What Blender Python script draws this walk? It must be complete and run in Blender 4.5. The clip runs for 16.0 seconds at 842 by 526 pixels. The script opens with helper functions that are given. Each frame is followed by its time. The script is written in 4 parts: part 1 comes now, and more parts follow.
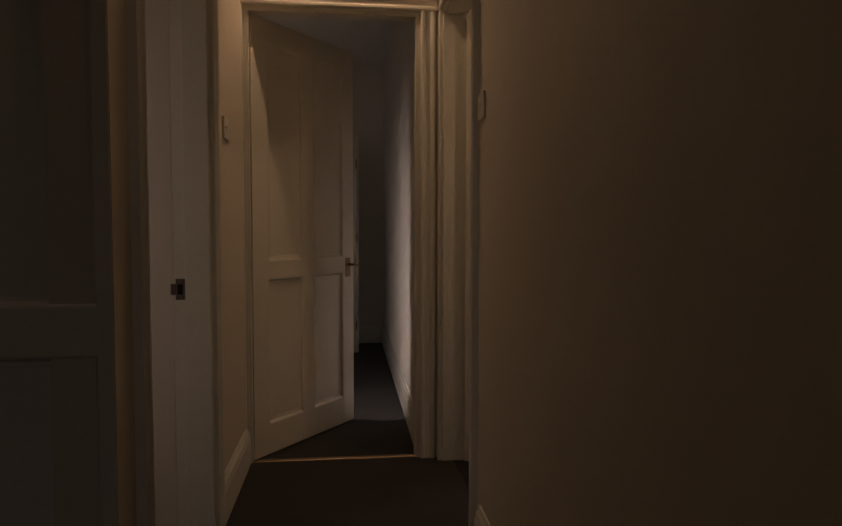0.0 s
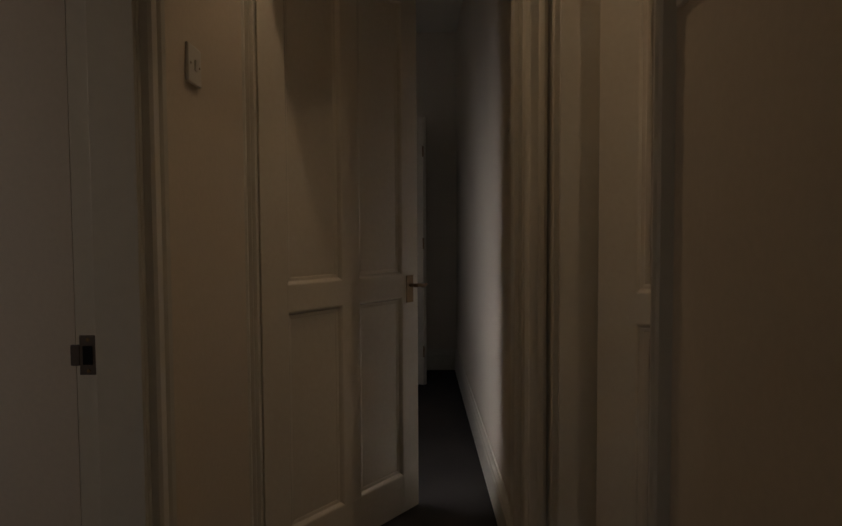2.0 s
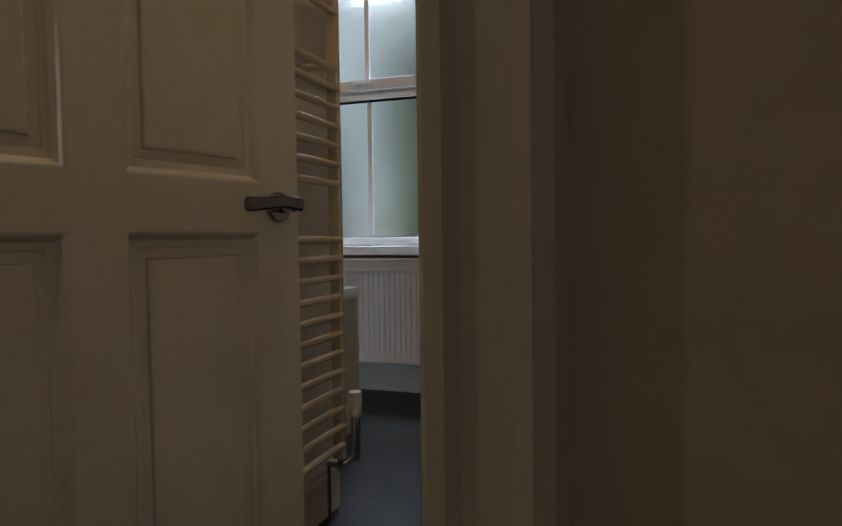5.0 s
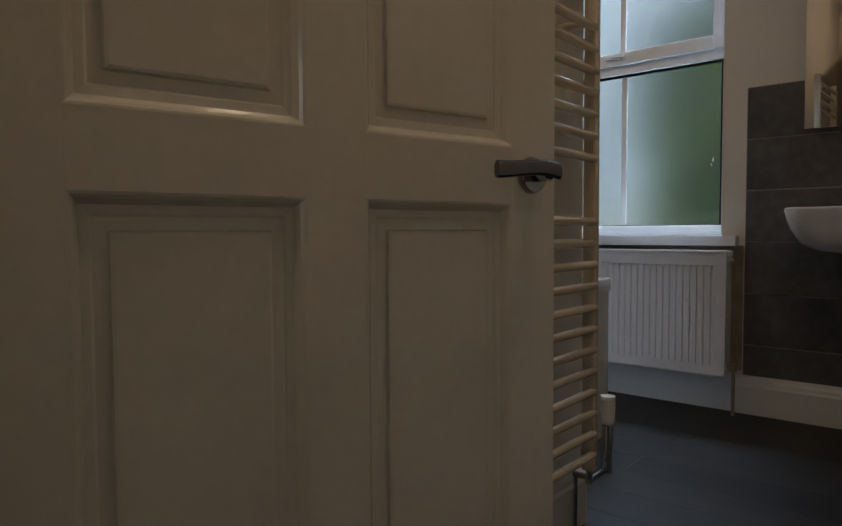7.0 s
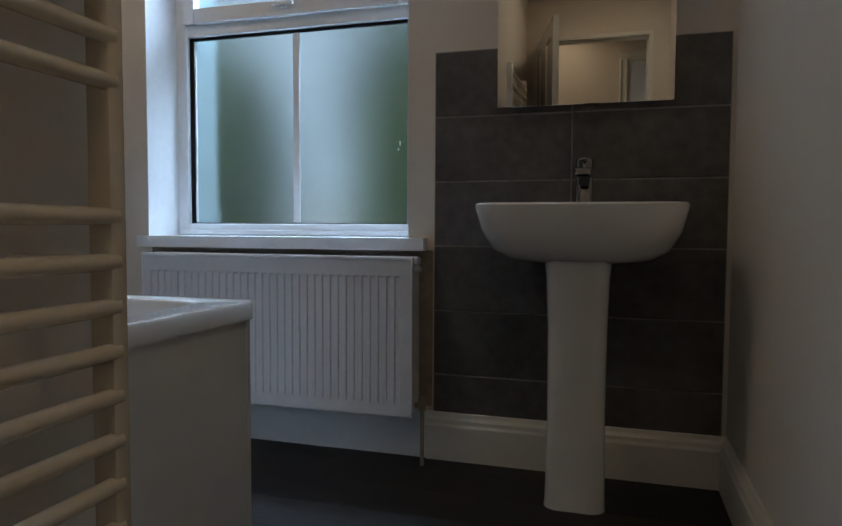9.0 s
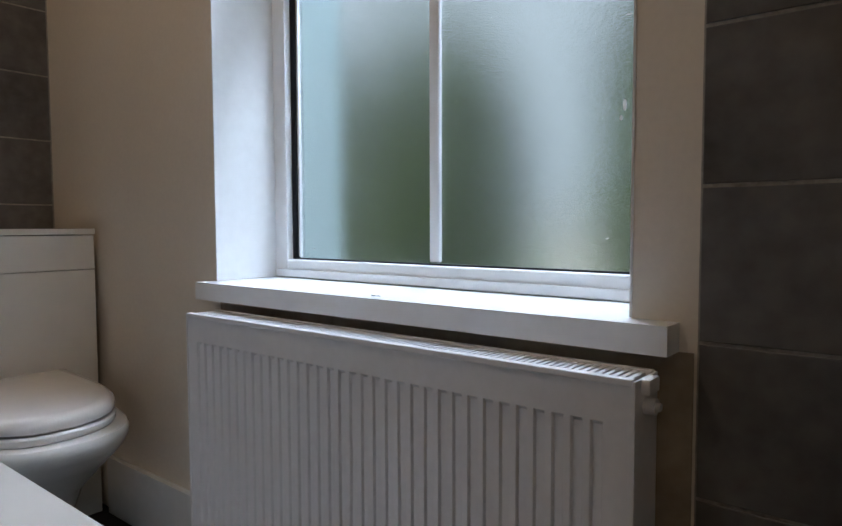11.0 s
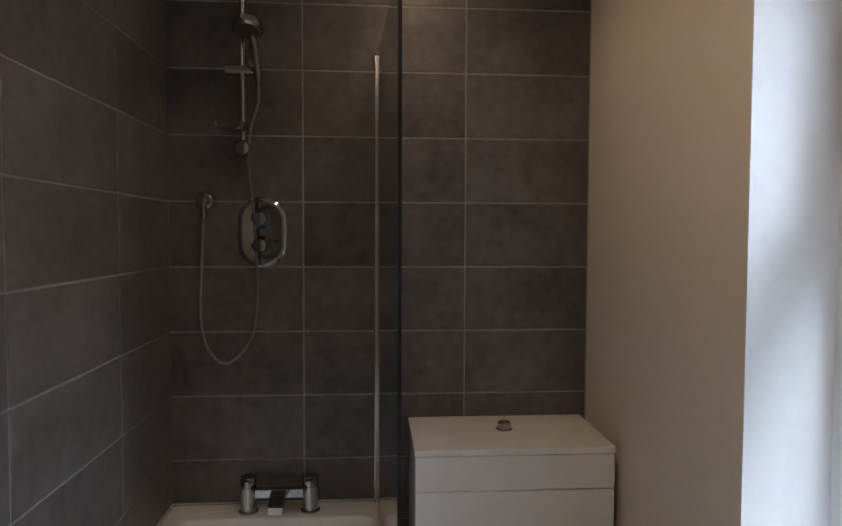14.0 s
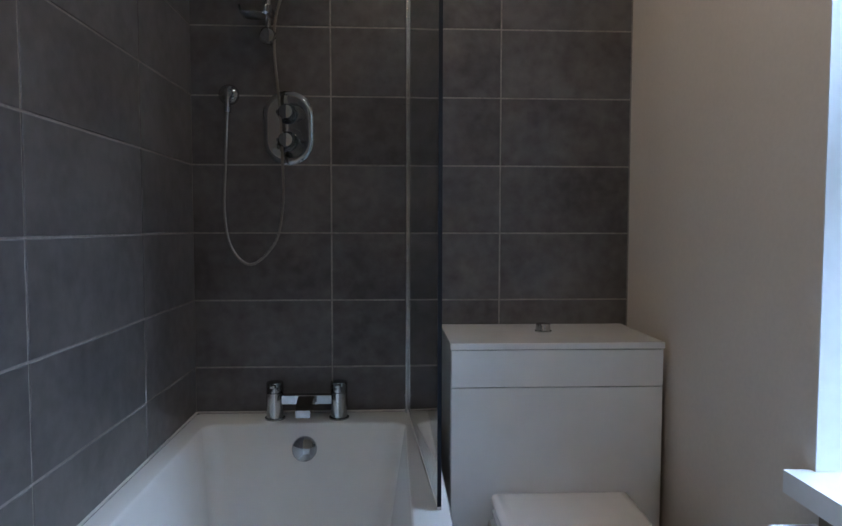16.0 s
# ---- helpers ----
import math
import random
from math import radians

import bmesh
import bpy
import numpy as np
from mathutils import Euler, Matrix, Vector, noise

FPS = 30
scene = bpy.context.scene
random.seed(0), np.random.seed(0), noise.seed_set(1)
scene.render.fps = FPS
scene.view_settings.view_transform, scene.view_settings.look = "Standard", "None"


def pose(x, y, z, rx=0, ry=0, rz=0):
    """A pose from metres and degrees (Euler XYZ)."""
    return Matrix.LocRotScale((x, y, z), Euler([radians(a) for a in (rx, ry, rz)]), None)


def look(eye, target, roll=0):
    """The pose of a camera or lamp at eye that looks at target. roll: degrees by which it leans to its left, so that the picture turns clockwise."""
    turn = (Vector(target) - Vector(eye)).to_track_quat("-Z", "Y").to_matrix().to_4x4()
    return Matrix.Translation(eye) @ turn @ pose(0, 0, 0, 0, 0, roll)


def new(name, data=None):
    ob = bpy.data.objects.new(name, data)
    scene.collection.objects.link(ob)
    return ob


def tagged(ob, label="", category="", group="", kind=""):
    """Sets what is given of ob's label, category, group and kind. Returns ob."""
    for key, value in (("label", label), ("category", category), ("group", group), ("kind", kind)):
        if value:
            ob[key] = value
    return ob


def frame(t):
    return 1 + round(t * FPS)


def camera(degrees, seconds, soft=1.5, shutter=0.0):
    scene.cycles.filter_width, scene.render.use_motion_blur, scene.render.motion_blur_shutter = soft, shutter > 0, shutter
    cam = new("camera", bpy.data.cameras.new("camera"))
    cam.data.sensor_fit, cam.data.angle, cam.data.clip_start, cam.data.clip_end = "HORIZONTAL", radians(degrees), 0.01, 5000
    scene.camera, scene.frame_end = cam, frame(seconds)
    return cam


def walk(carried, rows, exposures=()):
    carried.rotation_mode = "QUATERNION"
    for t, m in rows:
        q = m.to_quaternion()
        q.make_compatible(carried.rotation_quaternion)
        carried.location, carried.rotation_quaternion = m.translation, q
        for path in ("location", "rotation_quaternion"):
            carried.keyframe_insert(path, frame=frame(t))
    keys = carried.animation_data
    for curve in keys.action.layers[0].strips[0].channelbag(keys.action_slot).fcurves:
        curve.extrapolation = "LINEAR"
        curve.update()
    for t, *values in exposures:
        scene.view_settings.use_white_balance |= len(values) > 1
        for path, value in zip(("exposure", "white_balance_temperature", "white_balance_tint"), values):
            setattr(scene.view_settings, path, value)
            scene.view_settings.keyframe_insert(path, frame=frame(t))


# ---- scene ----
cam = camera(65.9, 16.0)
PATH = [
    (0, (5.410, -3.601, 1.135), (3.425, -3.375, 1.033), 0.1),
    (0.5, (5.307, -3.589, 1.120), (3.312, -3.498, 1.018), 0.0),
    (1, (4.992, -3.572, 1.134), (2.996, -3.515, 1.027), -0.0),
    (1.5, (4.658, -3.582, 1.139), (2.662, -3.536, 1.034), -0.0),
    (2, (4.236, -3.570, 1.155), (2.238, -3.555, 1.054), -0.3),
    (2.5, (3.881, -3.622, 1.137), (1.885, -3.711, 1.051), -1.4),
    (3, (3.625, -3.695, 1.127), (1.650, -3.998, 1.037), -0.2),
    (3.2, (3.522, -3.697, 1.126), (1.585, -4.187, 1.034), -0.1),
    (5.3, (3.179, -3.335, 0.855), (2.665, -1.404, 0.769), -0.8),
    (5.5, (3.209, -3.362, 0.855), (2.371, -1.548, 0.767), -0.9),
    (5.7, (3.229, -3.386, 0.855), (2.203, -1.671, 0.772), -1.0),
    (6, (3.218, -3.386, 0.853), (2.021, -1.786, 0.793), -1.5),
    (6.2, (3.193, -3.367, 0.854), (1.93, -1.818, 0.792), -1.3),
    (6.5, (3.147, -3.309, 0.856), (1.851, -1.789, 0.756), -0.2),
    (7, (3.061, -3.202, 0.836), (1.769, -1.679, 0.74), -0.3),
    (7.5, (2.987, -3.071, 0.804), (1.787, -1.475, 0.7), 0.1),
    (8, (2.914, -2.865, 0.807), (2.067, -1.057, 0.701), 0.6),
    (8.2, (2.931, -2.781, 0.809), (2.265, -0.898, 0.706), 0.9),
    (10.3, (2.694, -1.325, 0.937), (2.154, 0.598, 0.827), 0.1),
    (10.5, (2.643, -1.217, 0.944), (1.933, 0.649, 0.828), 0.1),
    (11, (2.56, -0.997, 0.958), (1.298, 0.55, 0.842), -0.2),
    (11.5, (2.461, -0.856, 0.983), (0.851, 0.327, 0.871), -0.3),
    (12, (2.384, -0.831, 0.994), (0.541, -0.062, 0.883), -0.0),
    (12.5, (2.421, -0.787, 1.036), (0.464, -0.396, 0.917), -0.1),
    (13, (2.425, -0.781, 1.109), (0.442, -0.549, 0.985), 0.2),
    (13.5, (2.384, -0.769, 1.311), (0.393, -0.605, 1.205), 0.1),
    (14, (2.345, -0.777, 1.619), (0.352, -0.634, 1.53), 0.2),
    (14.5, (2.33, -0.789, 1.77), (0.335, -0.665, 1.715), -0.3),
    (15, (2.29, -0.833, 1.772), (0.295, -0.704, 1.725), -0.3),
    (15.5, (2.205, -0.823, 1.538), (0.21, -0.718, 1.455), -0.1),
    (16, (2.246, -0.826, 1.29), (0.251, -0.734, 1.179), 0.1),
]
walk(cam, [(t, look(eye, target, roll)) for t, eye, target, roll in PATH], exposures=(
    (0, 0.1, 7250, 24), (1.5, -0.2, 6800, 17), (2.5, -0.55, 6450, 12), (3.2, -0.6, 6400, 11), (5.3, -0.05, 6200, 10), (6.2, 0.05, 6000, 10), (7.5, 0.1, 5550, 6), (8.2, 0.02, 5200, 5),
    (10.3, 0.1, 5750, 8), (11, 0.2, 6000, 10), (12, 0.25, 6500, 12), (13, 0.32, 6500, 12), (14.5, 0.05, 6200, 13), (15.2, 0.0, 5850, 11), (16, 0.3, 5000, 7)))


# ---- light ----
world = bpy.data.worlds.new("sky_world")
scene.world = world
world.use_nodes = True
sky = world.node_tree.nodes.new("ShaderNodeTexSky")
sky.sky_type = "NISHITA"
sky.sun_disc = False
sky.sun_elevation = radians(38)
sky.sun_rotation = radians(200)
back = world.node_tree.nodes["Background"]
back.inputs["Strength"].default_value = 0.15
sky.dust_density, sky.ozone_density = 6.0, 0.6
pale = world.node_tree.nodes.new("ShaderNodeHueSaturation")
pale.inputs["Saturation"].default_value = 0.3
world.node_tree.links.new(sky.outputs[0], pale.inputs["Color"])
world.node_tree.links.new(pale.outputs[0], back.inputs[0])


def lamp(name, kind, m, energy, colour, **settings):
    data = bpy.data.lights.new(name, kind)
    data.energy, data.color = energy, colour
    if kind == "AREA":
        data.shape, data.size, data.size_y = "RECTANGLE", settings["w"], settings["h"]
    if kind == "SPOT":
        data.spot_size, data.spot_blend, data.shadow_soft_size = radians(settings["cone"]), settings["blend"], settings["soft"]
    if kind == "SUN":
        data.angle = radians(settings["angle"])
    ob = new(name, data)
    ob.matrix_world = m
    return ob


CEIL = 2.75
lamp("sun", "SUN", look((-8, -18, 25), (0, 0, 0)), 1.2, (1.0, 0.97, 0.92), angle=20)
lamp("window_daylight", "AREA", look((1.6, 0.95, 2.95), (1.1, -1.1, 0.7)), 90, (0.76, 0.86, 1.0), w=1.3, h=0.6)
lamp("hall_downlight_beam", "SPOT", look((2.39, -3.62, 2.70), (2.45, -3.62, 0)), 10.5, (1.0, 0.72, 0.44), cone=140, blend=0.8, soft=0.018)
# Unseen spot, added and placed to set how bright the hall walls are.
lamp("added_landing_beam", "SPOT", look((4.1, -3.62, 2.70), (4.1, -3.62, 0)), 1.7, (1.0, 0.74, 0.48), cone=125, blend=0.9, soft=0.03)
lamp("bath_downlight_beam", "SPOT", look((0.46, -0.60, 2.70), (0.48, -0.60, 0)), 6.5, (1.0, 0.67, 0.38), cone=172, blend=0.9, soft=0.03)
lamp("lobby_downlight_beam", "SPOT", look((2.92, -2.22, 2.70), (2.80, -2.22, 0)), 11.5, (1.0, 0.72, 0.44), cone=165, blend=0.9, soft=0.03)
# Unseen mid-room spot, added to brighten the cistern front and window wall.
lamp("added_room_beam", "SPOT", look((1.42, -0.70, 2.70), (1.40, -0.68, 0)), 16, (1.0, 0.72, 0.46), cone=168, blend=0.9, soft=0.03)
# Unseen fill lamp behind the start, added to brighten the jambs.
lamp("unseen_landing_fill", "AREA", look((8.16, -3.62, 1.5), (3.0, -3.7, 1.2)), 0.6, (0.95, 0.94, 0.92), w=0.7, h=1.2)
lamp("side_room_daylight", "AREA", look((3.92, -5.55, 1.4), (3.0, -5.45, 1.3)), 2.6, (1.0, 0.88, 0.76), w=0.6, h=1.1)
lamp("back_room_daylight", "AREA", look((1.55, -5.05, 1.15), (1.75, -3.2, 0.35)), 0.30, (0.28, 0.46, 1.0), w=0.8, h=1.2)


# ---- materials ----
def material(name, colour, rough=0.5, metal=0.0, dark=None, grain=40.0, blotch=3.0, bump=0.05, spread=0.5, random_tone=0.0, stretch=None, coat=0.0):
    """A surface with tone at two scales (blotches and grain) and fine relief."""
    m = bpy.data.materials.new(name)
    m.use_nodes = True
    t = m.node_tree
    n, l = t.nodes, t.links
    b = n["Principled BSDF"]
    b.inputs["Roughness"].default_value = rough
    b.inputs["Metallic"].default_value = metal
    b.inputs["Coat Weight"].default_value = coat
    b.inputs["Coat Roughness"].default_value = 0.12
    co = n.new("ShaderNodeTexCoord")
    mp = n.new("ShaderNodeMapping")
    if stretch:
        mp.inputs["Scale"].default_value = stretch
    l.new(co.outputs["Object"], mp.inputs["Vector"])
    big = n.new("ShaderNodeTexNoise")
    big.inputs["Scale"].default_value = blotch
    big.inputs["Detail"].default_value = 5
    fine = n.new("ShaderNodeTexNoise")
    fine.inputs["Scale"].default_value = grain
    fine.inputs["Detail"].default_value = 6
    info = n.new("ShaderNodeObjectInfo")
    if random_tone:
        shift = n.new("ShaderNodeVectorMath")
        shift.operation = "MULTIPLY_ADD"
        shift.inputs[1].default_value = (1, 1, 1)
        l.new(mp.outputs[0], shift.inputs[0])
        comb = n.new("ShaderNodeCombineXYZ")
        far = n.new("ShaderNodeMath")
        far.operation = "MULTIPLY"
        far.inputs[1].default_value = 40
        l.new(info.outputs["Random"], far.inputs[0])
        for k in range(3):
            l.new(far.outputs[0], comb.inputs[k])
        l.new(comb.outputs[0], shift.inputs[2])
        where = shift.outputs[0]
    else:
        where = mp.outputs[0]
    l.new(where, big.inputs["Vector"])
    l.new(where, fine.inputs["Vector"])
    add = n.new("ShaderNodeMath")
    add.operation = "MULTIPLY_ADD"
    add.inputs[1].default_value = 0.45
    l.new(fine.outputs["Fac"], add.inputs[0])
    half = n.new("ShaderNodeMath")
    half.operation = "MULTIPLY"
    half.inputs[1].default_value = 0.55
    l.new(big.outputs["Fac"], half.inputs[0])
    l.new(half.outputs[0], add.inputs[2])
    value = add.outputs[0]
    if random_tone:
        tone = n.new("ShaderNodeMath")
        tone.operation = "MULTIPLY_ADD"
        tone.inputs[1].default_value = random_tone
        l.new(info.outputs["Random"], tone.inputs[0])
        l.new(value, tone.inputs[2])
        value = tone.outputs[0]
    ramp = n.new("ShaderNodeValToRGB")
    lo = dark or tuple(c * 0.9 for c in colour)
    ramp.color_ramp.elements[0].position = 0.5 - spread * 0.4
    ramp.color_ramp.elements[1].position = 0.5 + spread * 0.4 + random_tone * 0.5
    ramp.color_ramp.elements[0].color = (*lo, 1)
    ramp.color_ramp.elements[1].color = (*colour, 1)
    l.new(value, ramp.inputs["Fac"])
    l.new(ramp.outputs["Color"], b.inputs["Base Color"])
    if bump:
        bp = n.new("ShaderNodeBump")
        bp.inputs["Strength"].default_value = bump
        bp.inputs["Distance"].default_value = 0.004
        l.new(fine.outputs["Fac"], bp.inputs["Height"])
        l.new(bp.outputs[0], b.inputs["Normal"])
    return m


PLASTER = material("plaster_paint", (0.74, 0.68, 0.60), 0.75, grain=90, blotch=1.5, bump=0.12)
HALL_PAINT = material("hall_paint", (0.68, 0.60, 0.49), 0.7, grain=70, blotch=1.2, bump=0.12)
CEILING = material("ceiling_paint", (0.8, 0.78, 0.74), 0.8, grain=60, bump=0.1)
GLOSS = material("gloss_wood_paint", (0.74, 0.71, 0.63), 0.28, grain=45, blotch=4, bump=0.05)
DOORPAINT = material("door_paint", (0.76, 0.72, 0.63), 0.2, grain=55, blotch=2.5, bump=0.09, dark=(0.69, 0.64, 0.55), coat=0.7)
UPVC = material("white_upvc", (0.82, 0.84, 0.85), 0.25, grain=30, bump=0.01)
ENAMEL = material("radiator_enamel", (0.78, 0.78, 0.81), 0.3, grain=60, blotch=5, bump=0.02)
CREAM = material("cream_enamel", (0.76, 0.66, 0.48), 0.09, grain=60, blotch=5, bump=0.0, dark=(0.68, 0.58, 0.42), coat=1.0)
CREAM.node_tree.nodes["Principled BSDF"].inputs["Specular IOR Level"].default_value = 0.9
CREAM.node_tree.nodes["Principled BSDF"].inputs["Coat IOR"].default_value = 1.8
CERAMIC = material("white_ceramic", (0.82, 0.80, 0.77), 0.08, grain=8, bump=0.0, coat=0.9)
ACRYLIC = material("bath_acrylic", (0.82, 0.81, 0.78), 0.10, grain=8, bump=0.0, coat=0.6)
LAMINATE = material("cistern_laminate", (0.82, 0.80, 0.77), 0.2, grain=12, blotch=2, bump=0.01)
SEATPLASTIC = material("seat_plastic", (0.82, 0.78, 0.74), 0.12, grain=10, bump=0.01)
TILE = material("grey_tile", (0.142, 0.134, 0.131), 0.34, grain=26, blotch=4.5, bump=0.12, dark=(0.056, 0.051, 0.049), spread=0.36, random_tone=0.12)
GROUT = material("grout", (0.42, 0.395, 0.36), 0.9, grain=120, blotch=5, bump=0.2, dark=(0.17, 0.155, 0.14))
PLANK = material("dark_plank", (0.030, 0.028, 0.027), 0.42, grain=26, blotch=4, bump=0.15, dark=(0.011, 0.010, 0.010), random_tone=0.2, stretch=(0.12, 1.6, 1.0))
PLANK.node_tree.nodes["Principled BSDF"].inputs["Specular IOR Level"].default_value = 0.14
CARPET = material("dark_carpet", (0.050, 0.044, 0.042), 0.95, grain=350, blotch=3, bump=0.9, dark=(0.022, 0.019, 0.018))
DARKWOOD = material("dark_stained_wood", (0.16, 0.11, 0.08), 0.4, grain=40, blotch=3, bump=0.1, stretch=(0.3, 1, 1), dark=(0.09, 0.06, 0.045))
CHROME = material("chrome", (0.40, 0.41, 0.42), 0.03, 1.0, grain=20, bump=0.0)
BRUSHED = material("brushed_steel", (0.52, 0.52, 0.52), 0.2, 1.0, grain=80, bump=0.02)
SATIN = material("satin_chrome", (0.24, 0.24, 0.25), 0.16, 1.0, grain=80, bump=0.02)
HOSE = material("hose_steel", (0.30, 0.275, 0.25), 0.3, 1.0, grain=80, bump=0.05)
BRASS = material("worn_brass", (0.28, 0.20, 0.12), 0.38, 1.0, grain=60, bump=0.03)
IRON = material("dull_iron", (0.16, 0.14, 0.13), 0.45, 0.8, grain=70, bump=0.1)
RUBBER = material("black_gasket", (0.015, 0.016, 0.02), 0.5, grain=40, bump=0.02)
RUBBER.node_tree.nodes["Principled BSDF"].inputs["Specular IOR Level"].default_value = 0.1
SWITCH = material("switch_plastic", (0.75, 0.72, 0.64), 0.35, grain=30, bump=0.01)
SILICONE = material("sealant", (0.62, 0.6, 0.56), 0.45, grain=60, bump=0.05)
# Stained plaster brown; also serves as painted shade below the sill and on a pipe.
STAIN_SHADE = material("bare_wall_and_shade", (0.42, 0.36, 0.28), 0.85, grain=40, blotch=6, bump=0.3, dark=(0.26, 0.21, 0.16))
LEAF = material("leaf", (0.098, 0.145, 0.050), 0.6, grain=20, dark=(0.052, 0.080, 0.027), random_tone=0.2, bump=0.0)
BARK = material("bark", (0.12, 0.09, 0.07), 0.9, grain=30, bump=0.5)
GRASS = material("grass_ground", (0.10, 0.15, 0.06), 0.9, grain=60, bump=0.4)
PALE_WALL = material("pale_render", (0.85, 0.85, 0.83), 0.85, grain=20, bump=0.2)
OUTER = material("outer_render", (0.33, 0.41, 0.41), 0.85, grain=30, bump=0.3)
RENDER_WALL = material("garden_wall_render", (0.22, 0.25, 0.24), 0.85, grain=30, bump=0.3)


def glass(name, rough, tint, bump):
    m = bpy.data.materials.new(name)
    m.use_nodes = True
    n, l = m.node_tree.nodes, m.node_tree.links
    b = n["Principled BSDF"]
    b.inputs["Base Color"].default_value = (*tint, 1)
    b.inputs["Transmission Weight"].default_value = 1.0
    b.inputs["Roughness"].default_value = rough
    b.inputs["IOR"].default_value = 1.45
    if bump:
        co = n.new("ShaderNodeTexCoord")
        mp = n.new("ShaderNodeMapping")
        mp.inputs["Scale"].default_value = (0.3, 1, 1.5)
        no = n.new("ShaderNodeTexNoise")
        no.inputs["Scale"].default_value = 290
        no.inputs["Detail"].default_value = 3
        bp = n.new("ShaderNodeBump")
        bp.inputs["Strength"].default_value = bump
        bp.inputs["Distance"].default_value = 0.004
        l.new(co.outputs["Object"], mp.inputs[0])
        l.new(mp.outputs[0], no.inputs["Vector"])
        l.new(no.outputs["Fac"], bp.inputs["Height"])
        l.new(bp.outputs[0], b.inputs["Normal"])
    return m


FROST = glass("frosted_glass", 0.17, (0.95, 0.99, 0.98), 0.19)
CLEAR = glass("clear_glass", 0.0, (0.88, 0.92, 0.91), 0)
MIRROR = material("mirror_silver", (0.9, 0.9, 0.88), 0.0, 1.0, grain=5, bump=0.0)


def glow(name, colour, strength):
    m = bpy.data.materials.new(name)
    m.use_nodes = True
    b = m.node_tree.nodes["Principled BSDF"]
    b.inputs["Base Color"].default_value = (0, 0, 0, 1)
    b.inputs["Specular IOR Level"].default_value = 0
    b.inputs["Emission Color"].default_value = (*colour, 1)
    b.inputs["Emission Strength"].default_value = strength
    return m


OVERCAST = glow("overcast_sky", (0.80, 0.92, 1.0), 0.60)
LAMPGLOW = glow("warm_lamp_glow", (1.0, 0.72, 0.42), 6)


# ---- mesh helpers ----
def mesh_object(name, bm, mat, smooth=False):
    bmesh.ops.recalc_face_normals(bm, faces=bm.faces)
    me = bpy.data.meshes.new(name)
    bm.to_mesh(me)
    bm.free()
    me.materials.append(mat)
    if smooth:
        for p in me.polygons:
            p.use_smooth = True
        me.set_sharp_from_angle(angle=radians(38))
    return new(name, me)


def part(name, bm, mat, parent, label="", smooth=False):
    ob = mesh_object(name, bm, mat, smooth)
    ob.parent = parent
    if label:
        tagged(ob, label)
    return ob


def thing(name, m, label, category, group=""):
    ob = new(name)
    ob.empty_display_size = 0.05
    ob.matrix_world = m
    return tagged(ob, label, category, group)


def box(bm, x0, x1, y0, y1, z0, z1, bevel=0.0, seg=2):
    m = Matrix.Translation(((x0 + x1) / 2, (y0 + y1) / 2, (z0 + z1) / 2)) @ Matrix.Diagonal((abs(x1 - x0), abs(y1 - y0), abs(z1 - z0), 1))
    made = bmesh.ops.create_cube(bm, size=1, matrix=m)
    if bevel:
        edges = list({e for v in made["verts"] for e in v.link_edges})
        bmesh.ops.bevel(bm, geom=edges, offset=bevel, segments=seg, affect="EDGES", profile=0.5)
    return bm


def boxes(*dims, bevel=0.0):
    bm = bmesh.new()
    for d in dims:
        box(bm, *d, bevel=bevel)
    return bm


def rod(bm, a, b, r, seg=14, r2=None):
    a, b = Vector(a), Vector(b)
    d = b - a
    m = Matrix.Translation((a + b) / 2) @ d.to_track_quat("Z", "Y").to_matrix().to_4x4()
    bmesh.ops.create_cone(bm, cap_ends=True, segments=seg, radius1=r, radius2=r if r2 is None else r2, depth=d.length, matrix=m)
    return bm


def lathe(bm, profile, m=None, seg=24, sx=1.0, sy=1.0):
    """Turns (radius, height) pairs about z; closes the ends that have no radius."""
    m = m or Matrix()
    rings = []
    for r, z in profile:
        if r < 1e-5:
            rings.append([bm.verts.new(m @ Vector((0, 0, z)))])
        else:
            rings.append([bm.verts.new(m @ Vector((r * sx * math.cos(2 * math.pi * k / seg), r * sy * math.sin(2 * math.pi * k / seg), z))) for k in range(seg)])
    for a, b in zip(rings, rings[1:]):
        for k in range(seg):
            j = (k + 1) % seg
            if len(a) == 1 and len(b) > 1:
                bm.faces.new((a[0], b[k], b[j]))
            elif len(b) == 1 and len(a) > 1:
                bm.faces.new((a[k], a[j], b[0]))
            elif len(a) > 1:
                bm.faces.new((a[k], a[j], b[j], b[k]))
    return bm


def sweep(bm, points, r, seg=10):
    """A round tube along points."""
    pts = [Vector(p) for p in points]
    rings, up = [], Vector((0, 0, 1))
    for i, p in enumerate(pts):
        d = (pts[min(i + 1, len(pts) - 1)] - pts[max(i - 1, 0)]).normalized()
        side = d.cross(up)
        side = side.normalized() if side.length > 1e-3 else Vector((1, 0, 0))
        top = side.cross(d).normalized()
        rings.append([bm.verts.new(p + r * (math.cos(2 * math.pi * k / seg) * side + math.sin(2 * math.pi * k / seg) * top)) for k in range(seg)])
        if i and abs(d.z) < 0.995:
            up = top
    for a, b in zip(rings, rings[1:]):
        for k in range(seg):
            j = (k + 1) % seg
            bm.faces.new((a[k], a[j], b[j], b[k]))
    bm.faces.new(rings[0])
    bm.faces.new(rings[-1][::-1])
    return bm


